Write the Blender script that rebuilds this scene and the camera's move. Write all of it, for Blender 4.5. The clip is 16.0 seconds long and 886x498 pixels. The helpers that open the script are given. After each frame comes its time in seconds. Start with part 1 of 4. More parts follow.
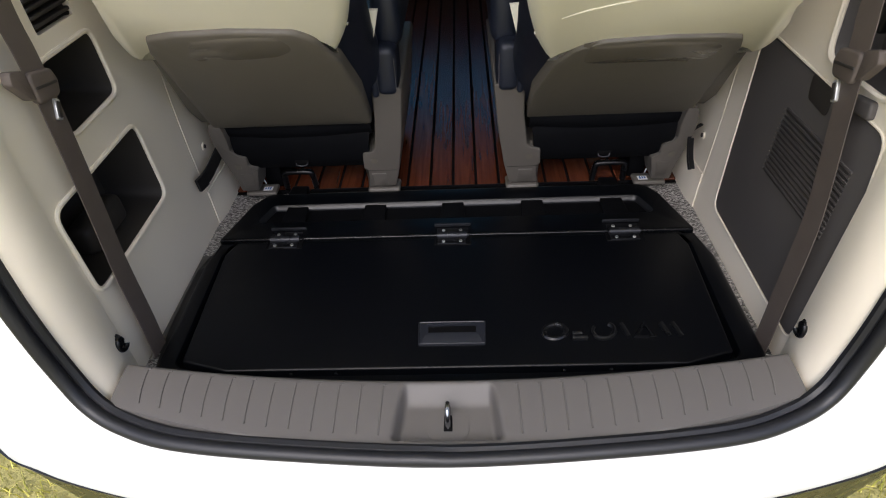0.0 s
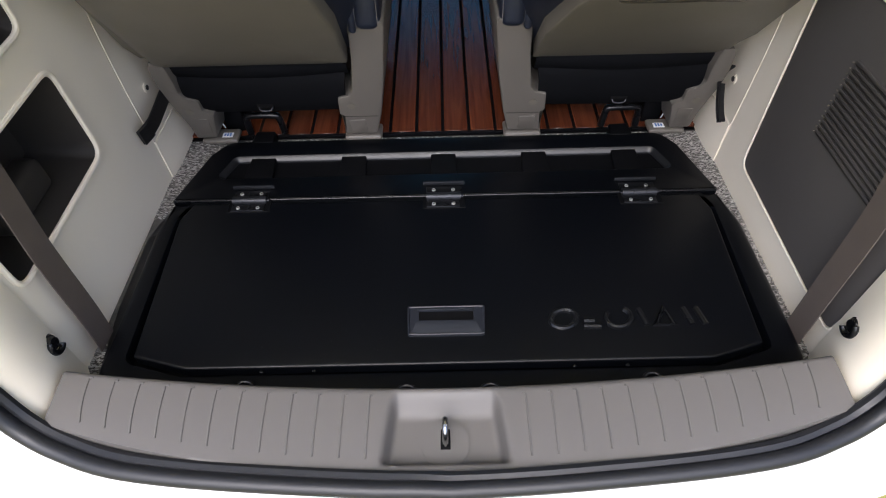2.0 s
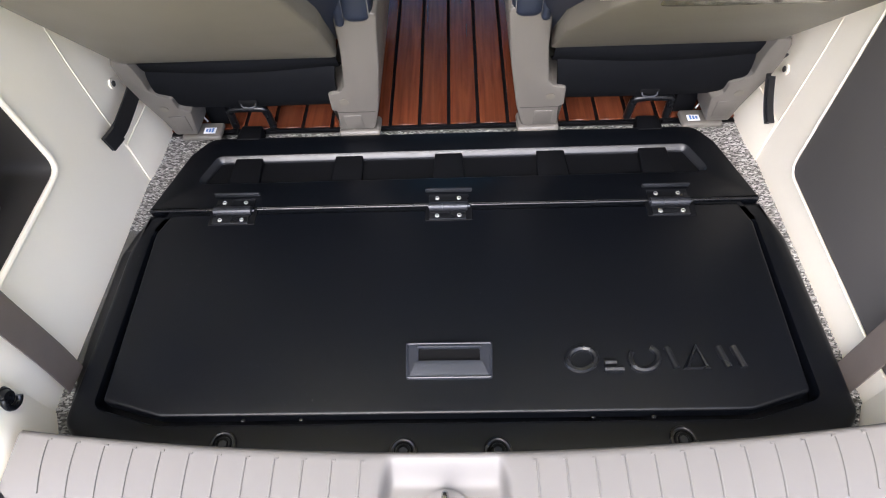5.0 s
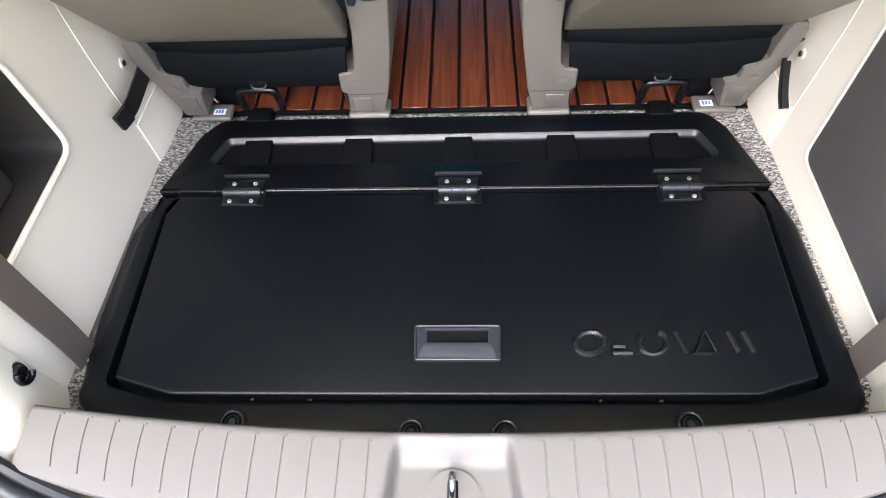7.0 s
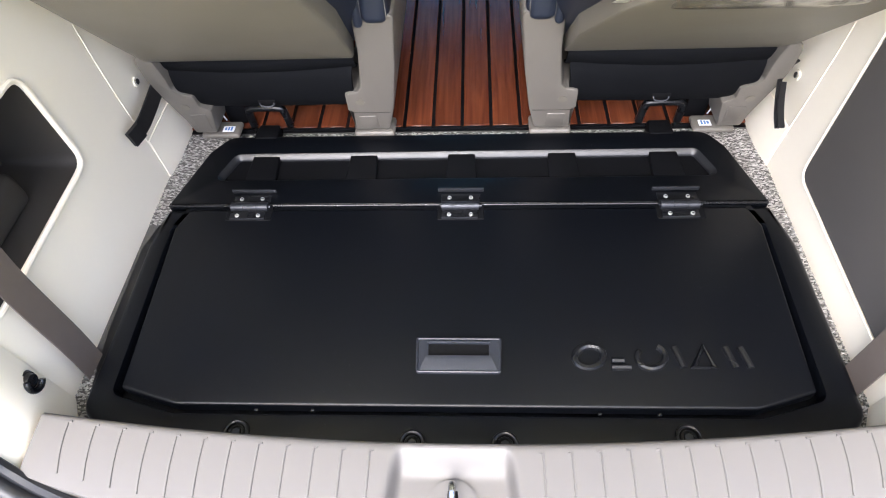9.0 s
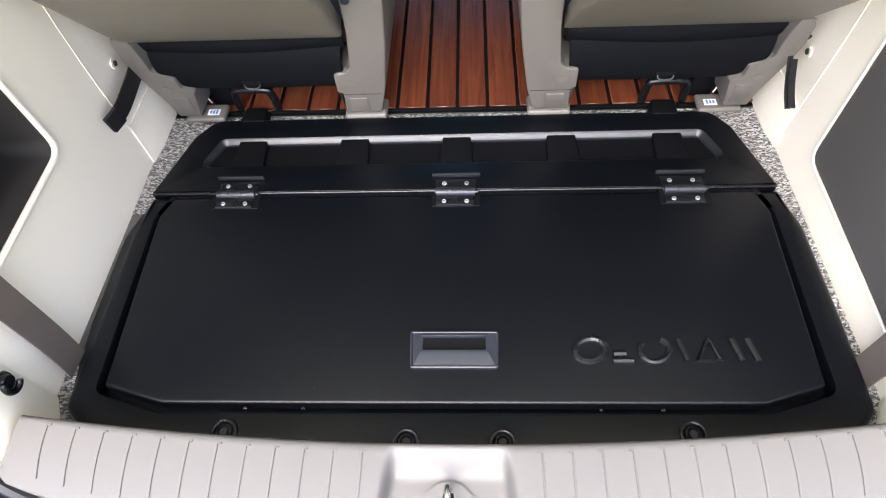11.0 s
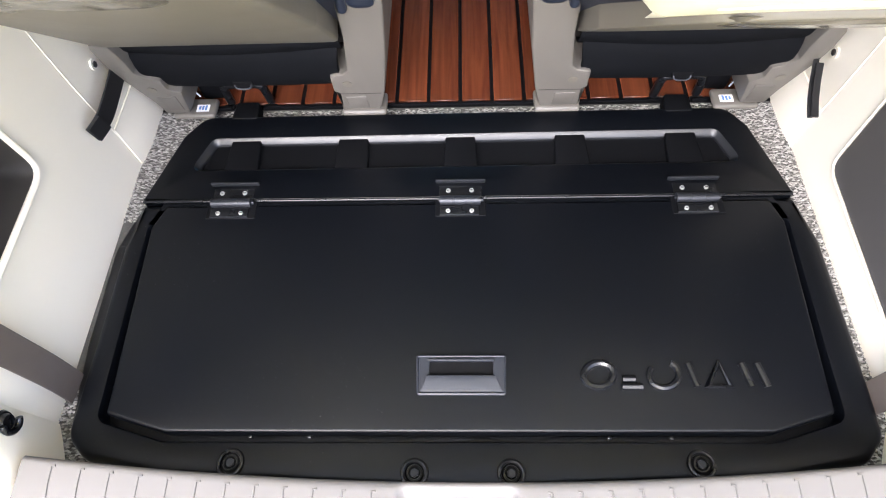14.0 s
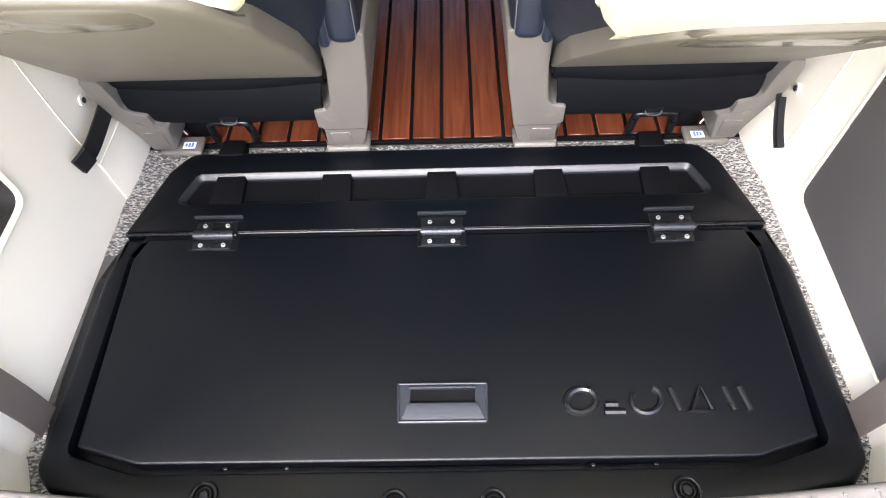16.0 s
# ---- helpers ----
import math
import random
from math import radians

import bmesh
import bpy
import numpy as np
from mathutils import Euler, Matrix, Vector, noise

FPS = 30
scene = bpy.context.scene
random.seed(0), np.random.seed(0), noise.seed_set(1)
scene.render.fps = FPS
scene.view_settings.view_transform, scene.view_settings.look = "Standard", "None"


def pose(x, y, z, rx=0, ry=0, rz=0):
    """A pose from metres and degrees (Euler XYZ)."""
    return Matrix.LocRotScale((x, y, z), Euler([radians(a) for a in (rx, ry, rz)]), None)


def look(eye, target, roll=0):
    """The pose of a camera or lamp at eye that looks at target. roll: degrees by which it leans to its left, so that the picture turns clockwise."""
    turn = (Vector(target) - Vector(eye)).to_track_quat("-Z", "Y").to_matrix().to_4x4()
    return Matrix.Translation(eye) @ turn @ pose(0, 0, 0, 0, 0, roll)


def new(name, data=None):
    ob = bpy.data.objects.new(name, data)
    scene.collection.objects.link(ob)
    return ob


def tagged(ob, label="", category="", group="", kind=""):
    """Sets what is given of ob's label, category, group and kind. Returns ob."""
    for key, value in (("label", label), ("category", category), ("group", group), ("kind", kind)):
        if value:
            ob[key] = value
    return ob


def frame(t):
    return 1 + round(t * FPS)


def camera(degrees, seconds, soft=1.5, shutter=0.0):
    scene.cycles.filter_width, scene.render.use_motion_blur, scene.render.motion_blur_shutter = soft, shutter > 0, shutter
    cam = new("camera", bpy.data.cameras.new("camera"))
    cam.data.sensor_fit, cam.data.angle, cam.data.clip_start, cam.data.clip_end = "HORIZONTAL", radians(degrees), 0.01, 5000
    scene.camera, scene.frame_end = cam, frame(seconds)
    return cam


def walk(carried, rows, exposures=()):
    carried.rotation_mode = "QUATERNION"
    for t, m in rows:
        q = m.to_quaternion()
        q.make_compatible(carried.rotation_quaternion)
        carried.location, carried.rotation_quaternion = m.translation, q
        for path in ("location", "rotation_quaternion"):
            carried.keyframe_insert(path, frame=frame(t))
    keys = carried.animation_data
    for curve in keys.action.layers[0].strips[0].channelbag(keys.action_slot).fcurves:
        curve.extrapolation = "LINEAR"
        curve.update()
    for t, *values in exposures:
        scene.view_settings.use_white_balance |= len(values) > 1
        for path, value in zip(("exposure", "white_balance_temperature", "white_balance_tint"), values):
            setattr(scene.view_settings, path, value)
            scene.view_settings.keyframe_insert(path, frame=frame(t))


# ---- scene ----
cam = camera(74.7, 16.0, soft=1.1)
PATH = [
    (0, (0.034, -0.617, 0.85), (-0.05, 0.921, -0.426), -3.4),
    (0.5, (0.039, -0.615, 0.841), (-0.057, 0.895, -0.467), -3.4),
    (1, (0.03, -0.549, 0.842), (-0.036, 0.917, -0.517), -3.0),
    (1.5, (0.014, -0.477, 0.835), (-0.003, 0.919, -0.596), -1.8),
    (2, (0.004, -0.414, 0.823), (-0.01, 0.909, -0.677), -1.7),
    (2.5, (0.019, -0.357, 0.811), (-0.071, 0.893, -0.748), -3.8),
    (3, (0.044, -0.312, 0.82), (-0.143, 0.866, -0.785), -5.6),
    (3.5, (0.032, -0.258, 0.816), (-0.093, 0.945, -0.777), -4.2),
    (4, (0.018, -0.242, 0.81), (-0.058, 0.98, -0.771), -4.7),
    (4.5, (0.023, -0.236, 0.811), (-0.037, 0.96, -0.791), -3.7),
    (6.8, (0.02, -0.241, 0.81), (-0.072, 0.919, -0.817), -4.3),
    (7, (0.018, -0.243, 0.805), (-0.07, 0.906, -0.83), -4.0),
    (7.5, (0.019, -0.245, 0.808), (-0.057, 0.9, -0.83), -3.2),
    (8, (0.022, -0.249, 0.817), (-0.05, 0.955, -0.779), -2.6),
    (8.5, (0.022, -0.253, 0.816), (-0.071, 0.938, -0.788), -3.7),
    (9, (0.023, -0.259, 0.816), (-0.081, 0.941, -0.781), -4.1),
    (11.5, (0.03, -0.215, 0.793), (-0.07, 0.914, -0.855), -4.7),
    (12, (0.032, -0.216, 0.793), (-0.081, 0.919, -0.85), -4.7),
    (12.5, (0.032, -0.215, 0.791), (-0.084, 0.921, -0.85), -4.9),
    (13, (0.032, -0.201, 0.799), (-0.088, 0.909, -0.86), -5.4),
    (13.5, (0.02, -0.153, 0.817), (-0.111, 0.802, -0.935), -6.5),
    (14, (0.009, -0.099, 0.835), (-0.071, 0.861, -0.918), -4.7),
    (14.5, (0.008, -0.073, 0.836), (-0.01, 0.762, -0.981), -2.7),
    (15, (0.013, -0.071, 0.836), (-0.016, 0.817, -0.956), -3.0),
    (15.5, (0.016, -0.092, 0.834), (-0.025, 0.921, -0.89), -3.1),
    (16, (0.021, -0.14, 0.819), (-0.018, 0.983, -0.835), -2.7),
]
EXPOSURES = [(0.0, 0.80, 6050, 12), (1.0, 0.75, 6050, 12), (1.5, 0.82, 6000, 12), (2.0, 1.38, 5930, 12), (2.5, 1.80, 5930, 12), (3.5, 2.16, 5930, 12), (4.5, 2.53, 5930, 12), (7.0, 2.78, 5930, 11.2), (13.0, 2.88, 5930, 11.2), (16.0, 3.20, 5950, 12)]
walk(cam, [(t, look(eye, target, roll)) for t, eye, target, roll in PATH], EXPOSURES)

# ---- light ----
world = bpy.data.worlds.new("sky")
scene.world = world
world.use_nodes = True
wt = world.node_tree
sky = wt.nodes.new("ShaderNodeTexSky")
sky.sky_type = "NISHITA"
sky.sun_disc = False
sky.sun_elevation, sky.sun_rotation = radians(52), radians(192)
sky.air_density, sky.dust_density = 0.8, 5.2
wt.links.new(sky.outputs[0], wt.nodes["Background"].inputs[0])
wt.nodes["Background"].inputs[1].default_value = 0.15
sun = new("sun", bpy.data.lights.new("sun", "SUN"))
sun.data.energy, sun.data.angle, sun.data.color = 0.62, radians(40), (0.94, 0.975, 1.0)
sun.matrix_world = look((-0.52, -2.42, 3.2), (0, 0, 0))


# ---- materials ----
def principled(name, base, rough, metal=0.0):
    m = bpy.data.materials.new(name)
    m.use_nodes = True
    b = m.node_tree.nodes["Principled BSDF"]
    b.inputs["Base Color"].default_value = (*base, 1)
    b.inputs["Roughness"].default_value = rough
    b.inputs["Metallic"].default_value = metal
    return m, m.node_tree, b


def surface(name, base, rough, var=0.12, coarse=6.0, fine=700.0, bump=0.15, depth=0.0006, metal=0.0, spread=0.08, other=None, spec=0.5):
    """A surface with slow tone changes, fine grain in its relief and an uneven gloss."""
    m, t, b = principled(name, base, rough, metal)
    b.inputs["Specular IOR Level"].default_value = spec
    n, link = t.nodes, t.links
    co = n.new("ShaderNodeTexCoord")
    slow = n.new("ShaderNodeTexNoise")
    slow.inputs["Scale"].default_value, slow.inputs["Detail"].default_value = coarse, 6
    link.new(co.outputs["Object"], slow.inputs["Vector"])
    mix = n.new("ShaderNodeMix")
    mix.data_type = "RGBA"
    other = other or tuple(c * (1 - var) for c in base)
    mix.inputs[6].default_value, mix.inputs[7].default_value = (*base, 1), (*other, 1)
    link.new(slow.outputs["Fac"], mix.inputs[0])
    link.new(mix.outputs[2], b.inputs["Base Color"])
    rr = n.new("ShaderNodeMapRange")
    rr.inputs["To Min"].default_value, rr.inputs["To Max"].default_value = rough - spread, rough + spread
    link.new(slow.outputs["Fac"], rr.inputs["Value"])
    link.new(rr.outputs[0], b.inputs["Roughness"])
    grain = n.new("ShaderNodeTexNoise")
    grain.inputs["Scale"].default_value, grain.inputs["Detail"].default_value = fine, 3
    link.new(co.outputs["Object"], grain.inputs["Vector"])
    bp = n.new("ShaderNodeBump")
    bp.inputs["Strength"].default_value, bp.inputs["Distance"].default_value = bump, depth
    link.new(grain.outputs["Fac"], bp.inputs["Height"])
    link.new(bp.outputs[0], b.inputs["Normal"])
    return m


def speckle(m, scale, edge, colour):
    """Adds sparse small dust specks of a colour to a surface."""
    t = m.node_tree
    n, link = t.nodes, t.links
    b = n["Principled BSDF"]
    src = b.inputs["Base Color"].links[0].from_socket
    co = n.new("ShaderNodeTexCoord")
    v = n.new("ShaderNodeTexVoronoi")
    v.inputs["Scale"].default_value = scale
    link.new(co.outputs["Object"], v.inputs["Vector"])
    lt = n.new("ShaderNodeMath")
    lt.operation = "LESS_THAN"
    lt.inputs[1].default_value = edge
    link.new(v.outputs["Distance"], lt.inputs[0])
    patch = n.new("ShaderNodeTexNoise")
    patch.inputs["Scale"].default_value = 5.0
    link.new(co.outputs["Object"], patch.inputs["Vector"])
    gt = n.new("ShaderNodeMath")
    gt.operation = "GREATER_THAN"
    gt.inputs[1].default_value = 0.56
    link.new(patch.outputs["Fac"], gt.inputs[0])
    mul = n.new("ShaderNodeMath")
    mul.operation = "MULTIPLY"
    link.new(lt.outputs[0], mul.inputs[0])
    link.new(gt.outputs[0], mul.inputs[1])
    mix = n.new("ShaderNodeMix")
    mix.data_type = "RGBA"
    mix.inputs[7].default_value = (*colour, 1)
    link.new(mul.outputs[0], mix.inputs[0])
    link.new(src, mix.inputs[6])
    link.new(mix.outputs[2], b.inputs["Base Color"])
    return m


def wood_material():
    m, t, b = principled("teak", (0.2, 0.05, 0.02), 0.26)
    n, link = t.nodes, t.links
    co = n.new("ShaderNodeTexCoord")
    info = n.new("ShaderNodeObjectInfo")
    shift = n.new("ShaderNodeVectorMath")
    link.new(co.outputs["Object"], shift.inputs[0])
    rnd = n.new("ShaderNodeCombineXYZ")
    sc = n.new("ShaderNodeMath")
    sc.operation = "MULTIPLY"
    sc.inputs[1].default_value = 37.0
    link.new(info.outputs["Random"], sc.inputs[0])
    link.new(sc.outputs[0], rnd.inputs[0])
    link.new(sc.outputs[0], rnd.inputs[1])
    link.new(rnd.outputs[0], shift.inputs[1])
    stretch = n.new("ShaderNodeMapping")
    stretch.inputs["Scale"].default_value = (60, 3.0, 20)
    link.new(shift.outputs[0], stretch.inputs["Vector"])
    g = n.new("ShaderNodeTexNoise")
    g.inputs["Scale"].default_value, g.inputs["Detail"].default_value, g.inputs["Distortion"].default_value = 1.5, 8, 0.6
    link.new(stretch.outputs[0], g.inputs["Vector"])
    ramp = n.new("ShaderNodeValToRGB")
    ramp.color_ramp.elements[0].position, ramp.color_ramp.elements[0].color = 0.25, (0.066, 0.0165, 0.0075, 1)
    ramp.color_ramp.elements[1].position, ramp.color_ramp.elements[1].color = 0.78, (0.142, 0.040, 0.0165, 1)
    link.new(g.outputs["Fac"], ramp.inputs[0])
    hsv = n.new("ShaderNodeHueSaturation")
    vv = n.new("ShaderNodeMapRange")
    vv.inputs["To Min"].default_value, vv.inputs["To Max"].default_value = 0.75, 1.2
    link.new(info.outputs["Random"], vv.inputs["Value"])
    link.new(vv.outputs[0], hsv.inputs["Value"])
    link.new(ramp.outputs[0], hsv.inputs["Color"])
    link.new(hsv.outputs[0], b.inputs["Base Color"])
    bp = n.new("ShaderNodeBump")
    bp.inputs["Strength"].default_value, bp.inputs["Distance"].default_value = 0.2, 0.0005
    link.new(g.outputs["Fac"], bp.inputs["Height"])
    link.new(bp.outputs[0], b.inputs["Normal"])
    return m


def island_material(name, low, high, rough):
    """One tone per loose piece, for pile and grass."""
    m, t, b = principled(name, low, rough)
    geo = t.nodes.new("ShaderNodeNewGeometry")
    ramp = t.nodes.new("ShaderNodeValToRGB")
    ramp.color_ramp.elements[0].color, ramp.color_ramp.elements[1].color = (*low, 1), (*high, 1)
    t.links.new(geo.outputs["Random Per Island"], ramp.inputs[0])
    t.links.new(ramp.outputs[0], b.inputs["Base Color"])
    b.inputs["Specular IOR Level"].default_value = 0.2
    return m


BLACK = speckle(surface("black moulded plastic", (0.0018, 0.0023, 0.0036), 0.36, var=0.3, coarse=9, fine=1500, bump=0.25, depth=0.0003, spread=0.05, spec=0.22), 160, 0.055, (0.16, 0.16, 0.16))
BLACK2 = surface("black satin plastic", (0.005, 0.0054, 0.0065), 0.28, var=0.25, coarse=20, fine=1200, bump=0.1, depth=0.0002, spec=0.42)
# Lit copy of the box plastic: paler and shinier where the bevel mirrors sky.
BEVEL = surface("black plastic lifted for sky reflection", (0.006, 0.0065, 0.008), 0.42, var=0.2, coarse=20, fine=900, bump=0.05, depth=0.0001, spec=0.6)
# Recess shade put in the colour of flat fills; also floor pan, caulking.
GROOVE = surface("recess shade and caulking black", (0.003, 0.003, 0.0035), 0.7, var=0.2, spec=0.1)
MATTE = surface("matte black tray plastic", (0.004, 0.0042, 0.005), 0.55, var=0.3, coarse=12, fine=1200, bump=0.2, depth=0.0003, spec=0.07)
LEGTRIM = surface("warm grey seat leg plastic", (0.118, 0.107, 0.092), 0.5, var=0.08, coarse=7, fine=1400, bump=0.3, depth=0.0003)
HINGE = surface("dark grey hinge metal", (0.032, 0.034, 0.040), 0.38, var=0.3, coarse=60, fine=900, bump=0.15, depth=0.0002, metal=0.6)
GREYPL = surface("slate grey latch plastic", (0.013, 0.015, 0.021), 0.42, var=0.15, coarse=30, fine=1300, bump=0.2, depth=0.0002)
STEEL = surface("bright steel", (0.80, 0.80, 0.78), 0.30, var=0.12, coarse=80, fine=600, bump=0.08, depth=0.0002, metal=0.75)
CHROME = surface("dark polished steel", (0.42, 0.43, 0.44), 0.16, var=0.2, coarse=60, fine=500, bump=0.05, depth=0.0002, metal=1.0)
GREIGE = surface("warm grey trim plastic", (0.110, 0.103, 0.096), 0.55, var=0.08, coarse=7, fine=1400, bump=0.35, depth=0.0003)
CREAM = surface("cream trim plastic", (0.86, 0.79, 0.65), 0.55, var=0.05, coarse=4, fine=1100, bump=0.35, depth=0.0004)
DARKPANEL = surface("dark taupe panel plastic", (0.085, 0.078, 0.074), 0.55, var=0.1, coarse=5, fine=1300, bump=0.35, depth=0.0003)
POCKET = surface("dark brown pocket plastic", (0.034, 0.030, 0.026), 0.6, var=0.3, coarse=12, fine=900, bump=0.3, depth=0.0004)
SHELL = surface("taupe seat shell", (0.132, 0.118, 0.094), 0.45, var=0.1, coarse=6, fine=1300, bump=0.25, depth=0.0003)
LEATHER = surface("cream leather", (0.92, 0.875, 0.72), 0.48, var=0.07, coarse=9, fine=520, bump=0.35, depth=0.0006)
NAVY = surface("navy leather", (0.011, 0.015, 0.028), 0.45, var=0.25, coarse=14, fine=520, bump=0.4, depth=0.0006)
FABRIC = surface("charcoal navy fabric", (0.0052, 0.0056, 0.0068), 0.7, var=0.3, coarse=20, fine=1600, bump=0.6, depth=0.0006, spec=0.06)
PIPING = surface("pale piping", (0.70, 0.67, 0.58), 0.5, var=0.08)
WEBBING = surface("taupe belt webbing", (0.115, 0.094, 0.08), 0.6, var=0.15, coarse=30, fine=1500, bump=0.6, depth=0.0006)
STRAP = surface("black webbing", (0.008, 0.008, 0.009), 0.5, var=0.3, coarse=40, fine=1400, bump=0.5, depth=0.0005)
RUBBER = surface("black rubber", (0.012, 0.013, 0.016), 0.48, var=0.3, coarse=15, fine=500, bump=0.2, depth=0.0004)
PAINT = surface("white car paint", (0.82, 0.83, 0.83), 0.2, var=0.03, coarse=3, fine=300, bump=0.02, depth=0.0002)
CARPETBASE = surface("carpet backing", (0.10, 0.095, 0.088), 0.95, var=0.5, coarse=160, fine=400, bump=0.8, depth=0.003)
PILE = island_material("speckled loop pile", (0.095, 0.090, 0.084), (0.44, 0.425, 0.40), 0.95)
GRASS = island_material("grass blades", (0.28, 0.29, 0.05), (0.80, 0.74, 0.20), 0.7)
SOIL = surface("lawn soil", (0.44, 0.40, 0.14), 0.95, var=0.5, coarse=1.5, fine=60, bump=0.8, depth=0.02)
HEADLINER = surface("grey headliner", (0.52, 0.52, 0.51), 0.9, var=0.08)
TEAK = wood_material()
WHITELABEL = surface("white sticker", (0.75, 0.76, 0.78), 0.5, var=0.05)
BLUELABEL = surface("blue print", (0.1, 0.2, 0.45), 0.5, var=0.1)
FILM = surface("clear wrinkled film", (0.128, 0.114, 0.090), 0.17, var=0.1, coarse=20, fine=40, bump=0.15, depth=0.002)


# ---- mesh helpers ----
def finish(bm, smooth=40):
    bmesh.ops.recalc_face_normals(bm, faces=bm.faces)
    if smooth:
        for f in bm.faces:
            f.smooth = True
        lim = radians(smooth)
        for e in bm.edges:
            if len(e.link_faces) == 2 and e.calc_face_angle(0) > lim:
                e.smooth = False


def part(name, bm, material, parent=None, label="", smooth=40):
    finish(bm, smooth)
    me = bpy.data.meshes.new(name)
    bm.to_mesh(me)
    bm.free()
    me.materials.append(material)
    ob = new(name, me)
    if parent is not None:
        ob.parent = parent
    if label:
        tagged(ob, label)
    return ob


def thing(name, label, category, at=(0, 0, 0), group="", kind=""):
    ob = new(name)
    ob.empty_display_size = 0.05
    return tagged(ob, label, category, group, kind)


def fillet(pts, r, n=5):
    """A closed 2D outline with its corners rounded by r (a number, or one for each corner)."""
    out = []
    k = len(pts)
    rs = r if isinstance(r, (list, tuple)) else [r] * k
    for i in range(k):
        p, a, b = Vector(pts[i]), Vector(pts[i - 1]), Vector(pts[(i + 1) % k])
        da, db = (a - p), (b - p)
        la, lb = da.length, db.length
        da.normalize(), db.normalize()
        ang = max(da.angle(db), 1e-3)
        if rs[i] <= 0 or ang > 3.1:
            out.append(p)
            continue
        d = min(rs[i] / math.tan(ang / 2), 0.48 * la, 0.48 * lb)
        s, e = p + da * d, p + db * d
        for j in range(n + 1):
            u = j / n
            out.append((1 - u) ** 2 * s + 2 * u * (1 - u) * p + u * u * e)
    return out


def inset(pts, d):
    """The outline moved inwards by d."""
    k = len(pts)
    area = sum(pts[i - 1][0] * pts[i][1] - pts[i][0] * pts[i - 1][1] for i in range(k))
    sign = 1 if area > 0 else -1
    out = []
    for i in range(k):
        e1 = (Vector(pts[i]) - Vector(pts[i - 1]))
        e2 = (Vector(pts[(i + 1) % k]) - Vector(pts[i]))
        if e1.length < 1e-7:
            e1 = e2
        if e2.length < 1e-7:
            e2 = e1
        n1, n2 = Vector((-e1.y, e1.x)).normalized() * sign, Vector((-e2.y, e2.x)).normalized() * sign
        m = n1 + n2
        m = m / max(m.length_squared / 2, 0.3)
        out.append(Vector(pts[i]) + m * d)
    return out


def slab(pts, z0, z1, r=0.0, n=3, m=None, bm=None, closed=True):
    """A plate of that outline from z0 up to z1, its top edge rounded by r."""
    bm = bm or bmesh.new()
    m = m or Matrix()
    loops = [(pts, z0)]
    if r > 0:
        for j in range(n + 1):
            a = j / n * math.pi / 2
            loops.append((inset(pts, r * (1 - math.cos(a))), z1 - r + r * math.sin(a)))
    else:
        loops.append((pts, z1))
    rings = [[bm.verts.new(m @ Vector((p[0], p[1], z))) for p in ps] for ps, z in loops]
    k = len(pts)
    for a, b in zip(rings, rings[1:]):
        for i in range(k):
            bm.faces.new((a[i - 1], a[i], b[i], b[i - 1]))
    bm.faces.new(rings[-1])
    if closed:
        bm.faces.new(rings[0][::-1])
    return bm


def holed(outer, holes, z0, z1, m=None):
    """A plate with openings that go through it."""
    bm = bmesh.new()
    m = m or Matrix()
    edges = []
    for loop in (outer, *holes):
        vs = [bm.verts.new((p[0], p[1], z1)) for p in loop]
        edges += [bm.edges.new((vs[i - 1], vs[i])) for i in range(len(vs))]
    bmesh.ops.triangle_fill(bm, edges=edges, use_beauty=True)
    geo = bmesh.ops.extrude_face_region(bm, geom=list(bm.faces))
    for v in geo["geom"]:
        if isinstance(v, bmesh.types.BMVert):
            v.co.z = z0
    bmesh.ops.transform(bm, matrix=m, verts=bm.verts)
    return bm


def block(c, s, r=0.0, n=2, bm=None, m=None):
    bm = bm or bmesh.new()
    made = bmesh.ops.create_cube(bm, size=1.0, matrix=(m or Matrix()) @ Matrix.Translation(c) @ Matrix.Diagonal((*s, 1)))
    if r > 0:
        es = list({e for v in made["verts"] for e in v.link_edges})
        bmesh.ops.bevel(bm, geom=es, offset=r, segments=n, affect="EDGES", profile=0.5)
    return bm


def cyl(r, z0, z1, m=None, seg=20, r2=None, bm=None):
    bm = bm or bmesh.new()
    bmesh.ops.create_cone(bm, cap_ends=True, segments=seg, radius1=r, radius2=r if r2 is None else r2, depth=z1 - z0,
                          matrix=(m or Matrix()) @ Matrix.Translation((0, 0, (z0 + z1) / 2)))
    return bm


def smooth_path(pts, n=6, closed=False):
    ps = [Vector(p) for p in pts]
    k = len(ps)
    out = []
    for i in range(k if closed else k - 1):
        def at(j):
            return ps[j % k] if closed else ps[min(max(j, 0), k - 1)]
        a, b, c, d = at(i - 1), at(i), at(i + 1), at(i + 2)
        for j in range(n):
            u = j / n
            out.append(0.5 * ((2 * b) + (c - a) * u + (2 * a - 5 * b + 4 * c - d) * u * u + (3 * b - a - 3 * c + d) * u ** 3))
    if not closed:
        out.append(ps[-1].copy())
    return out


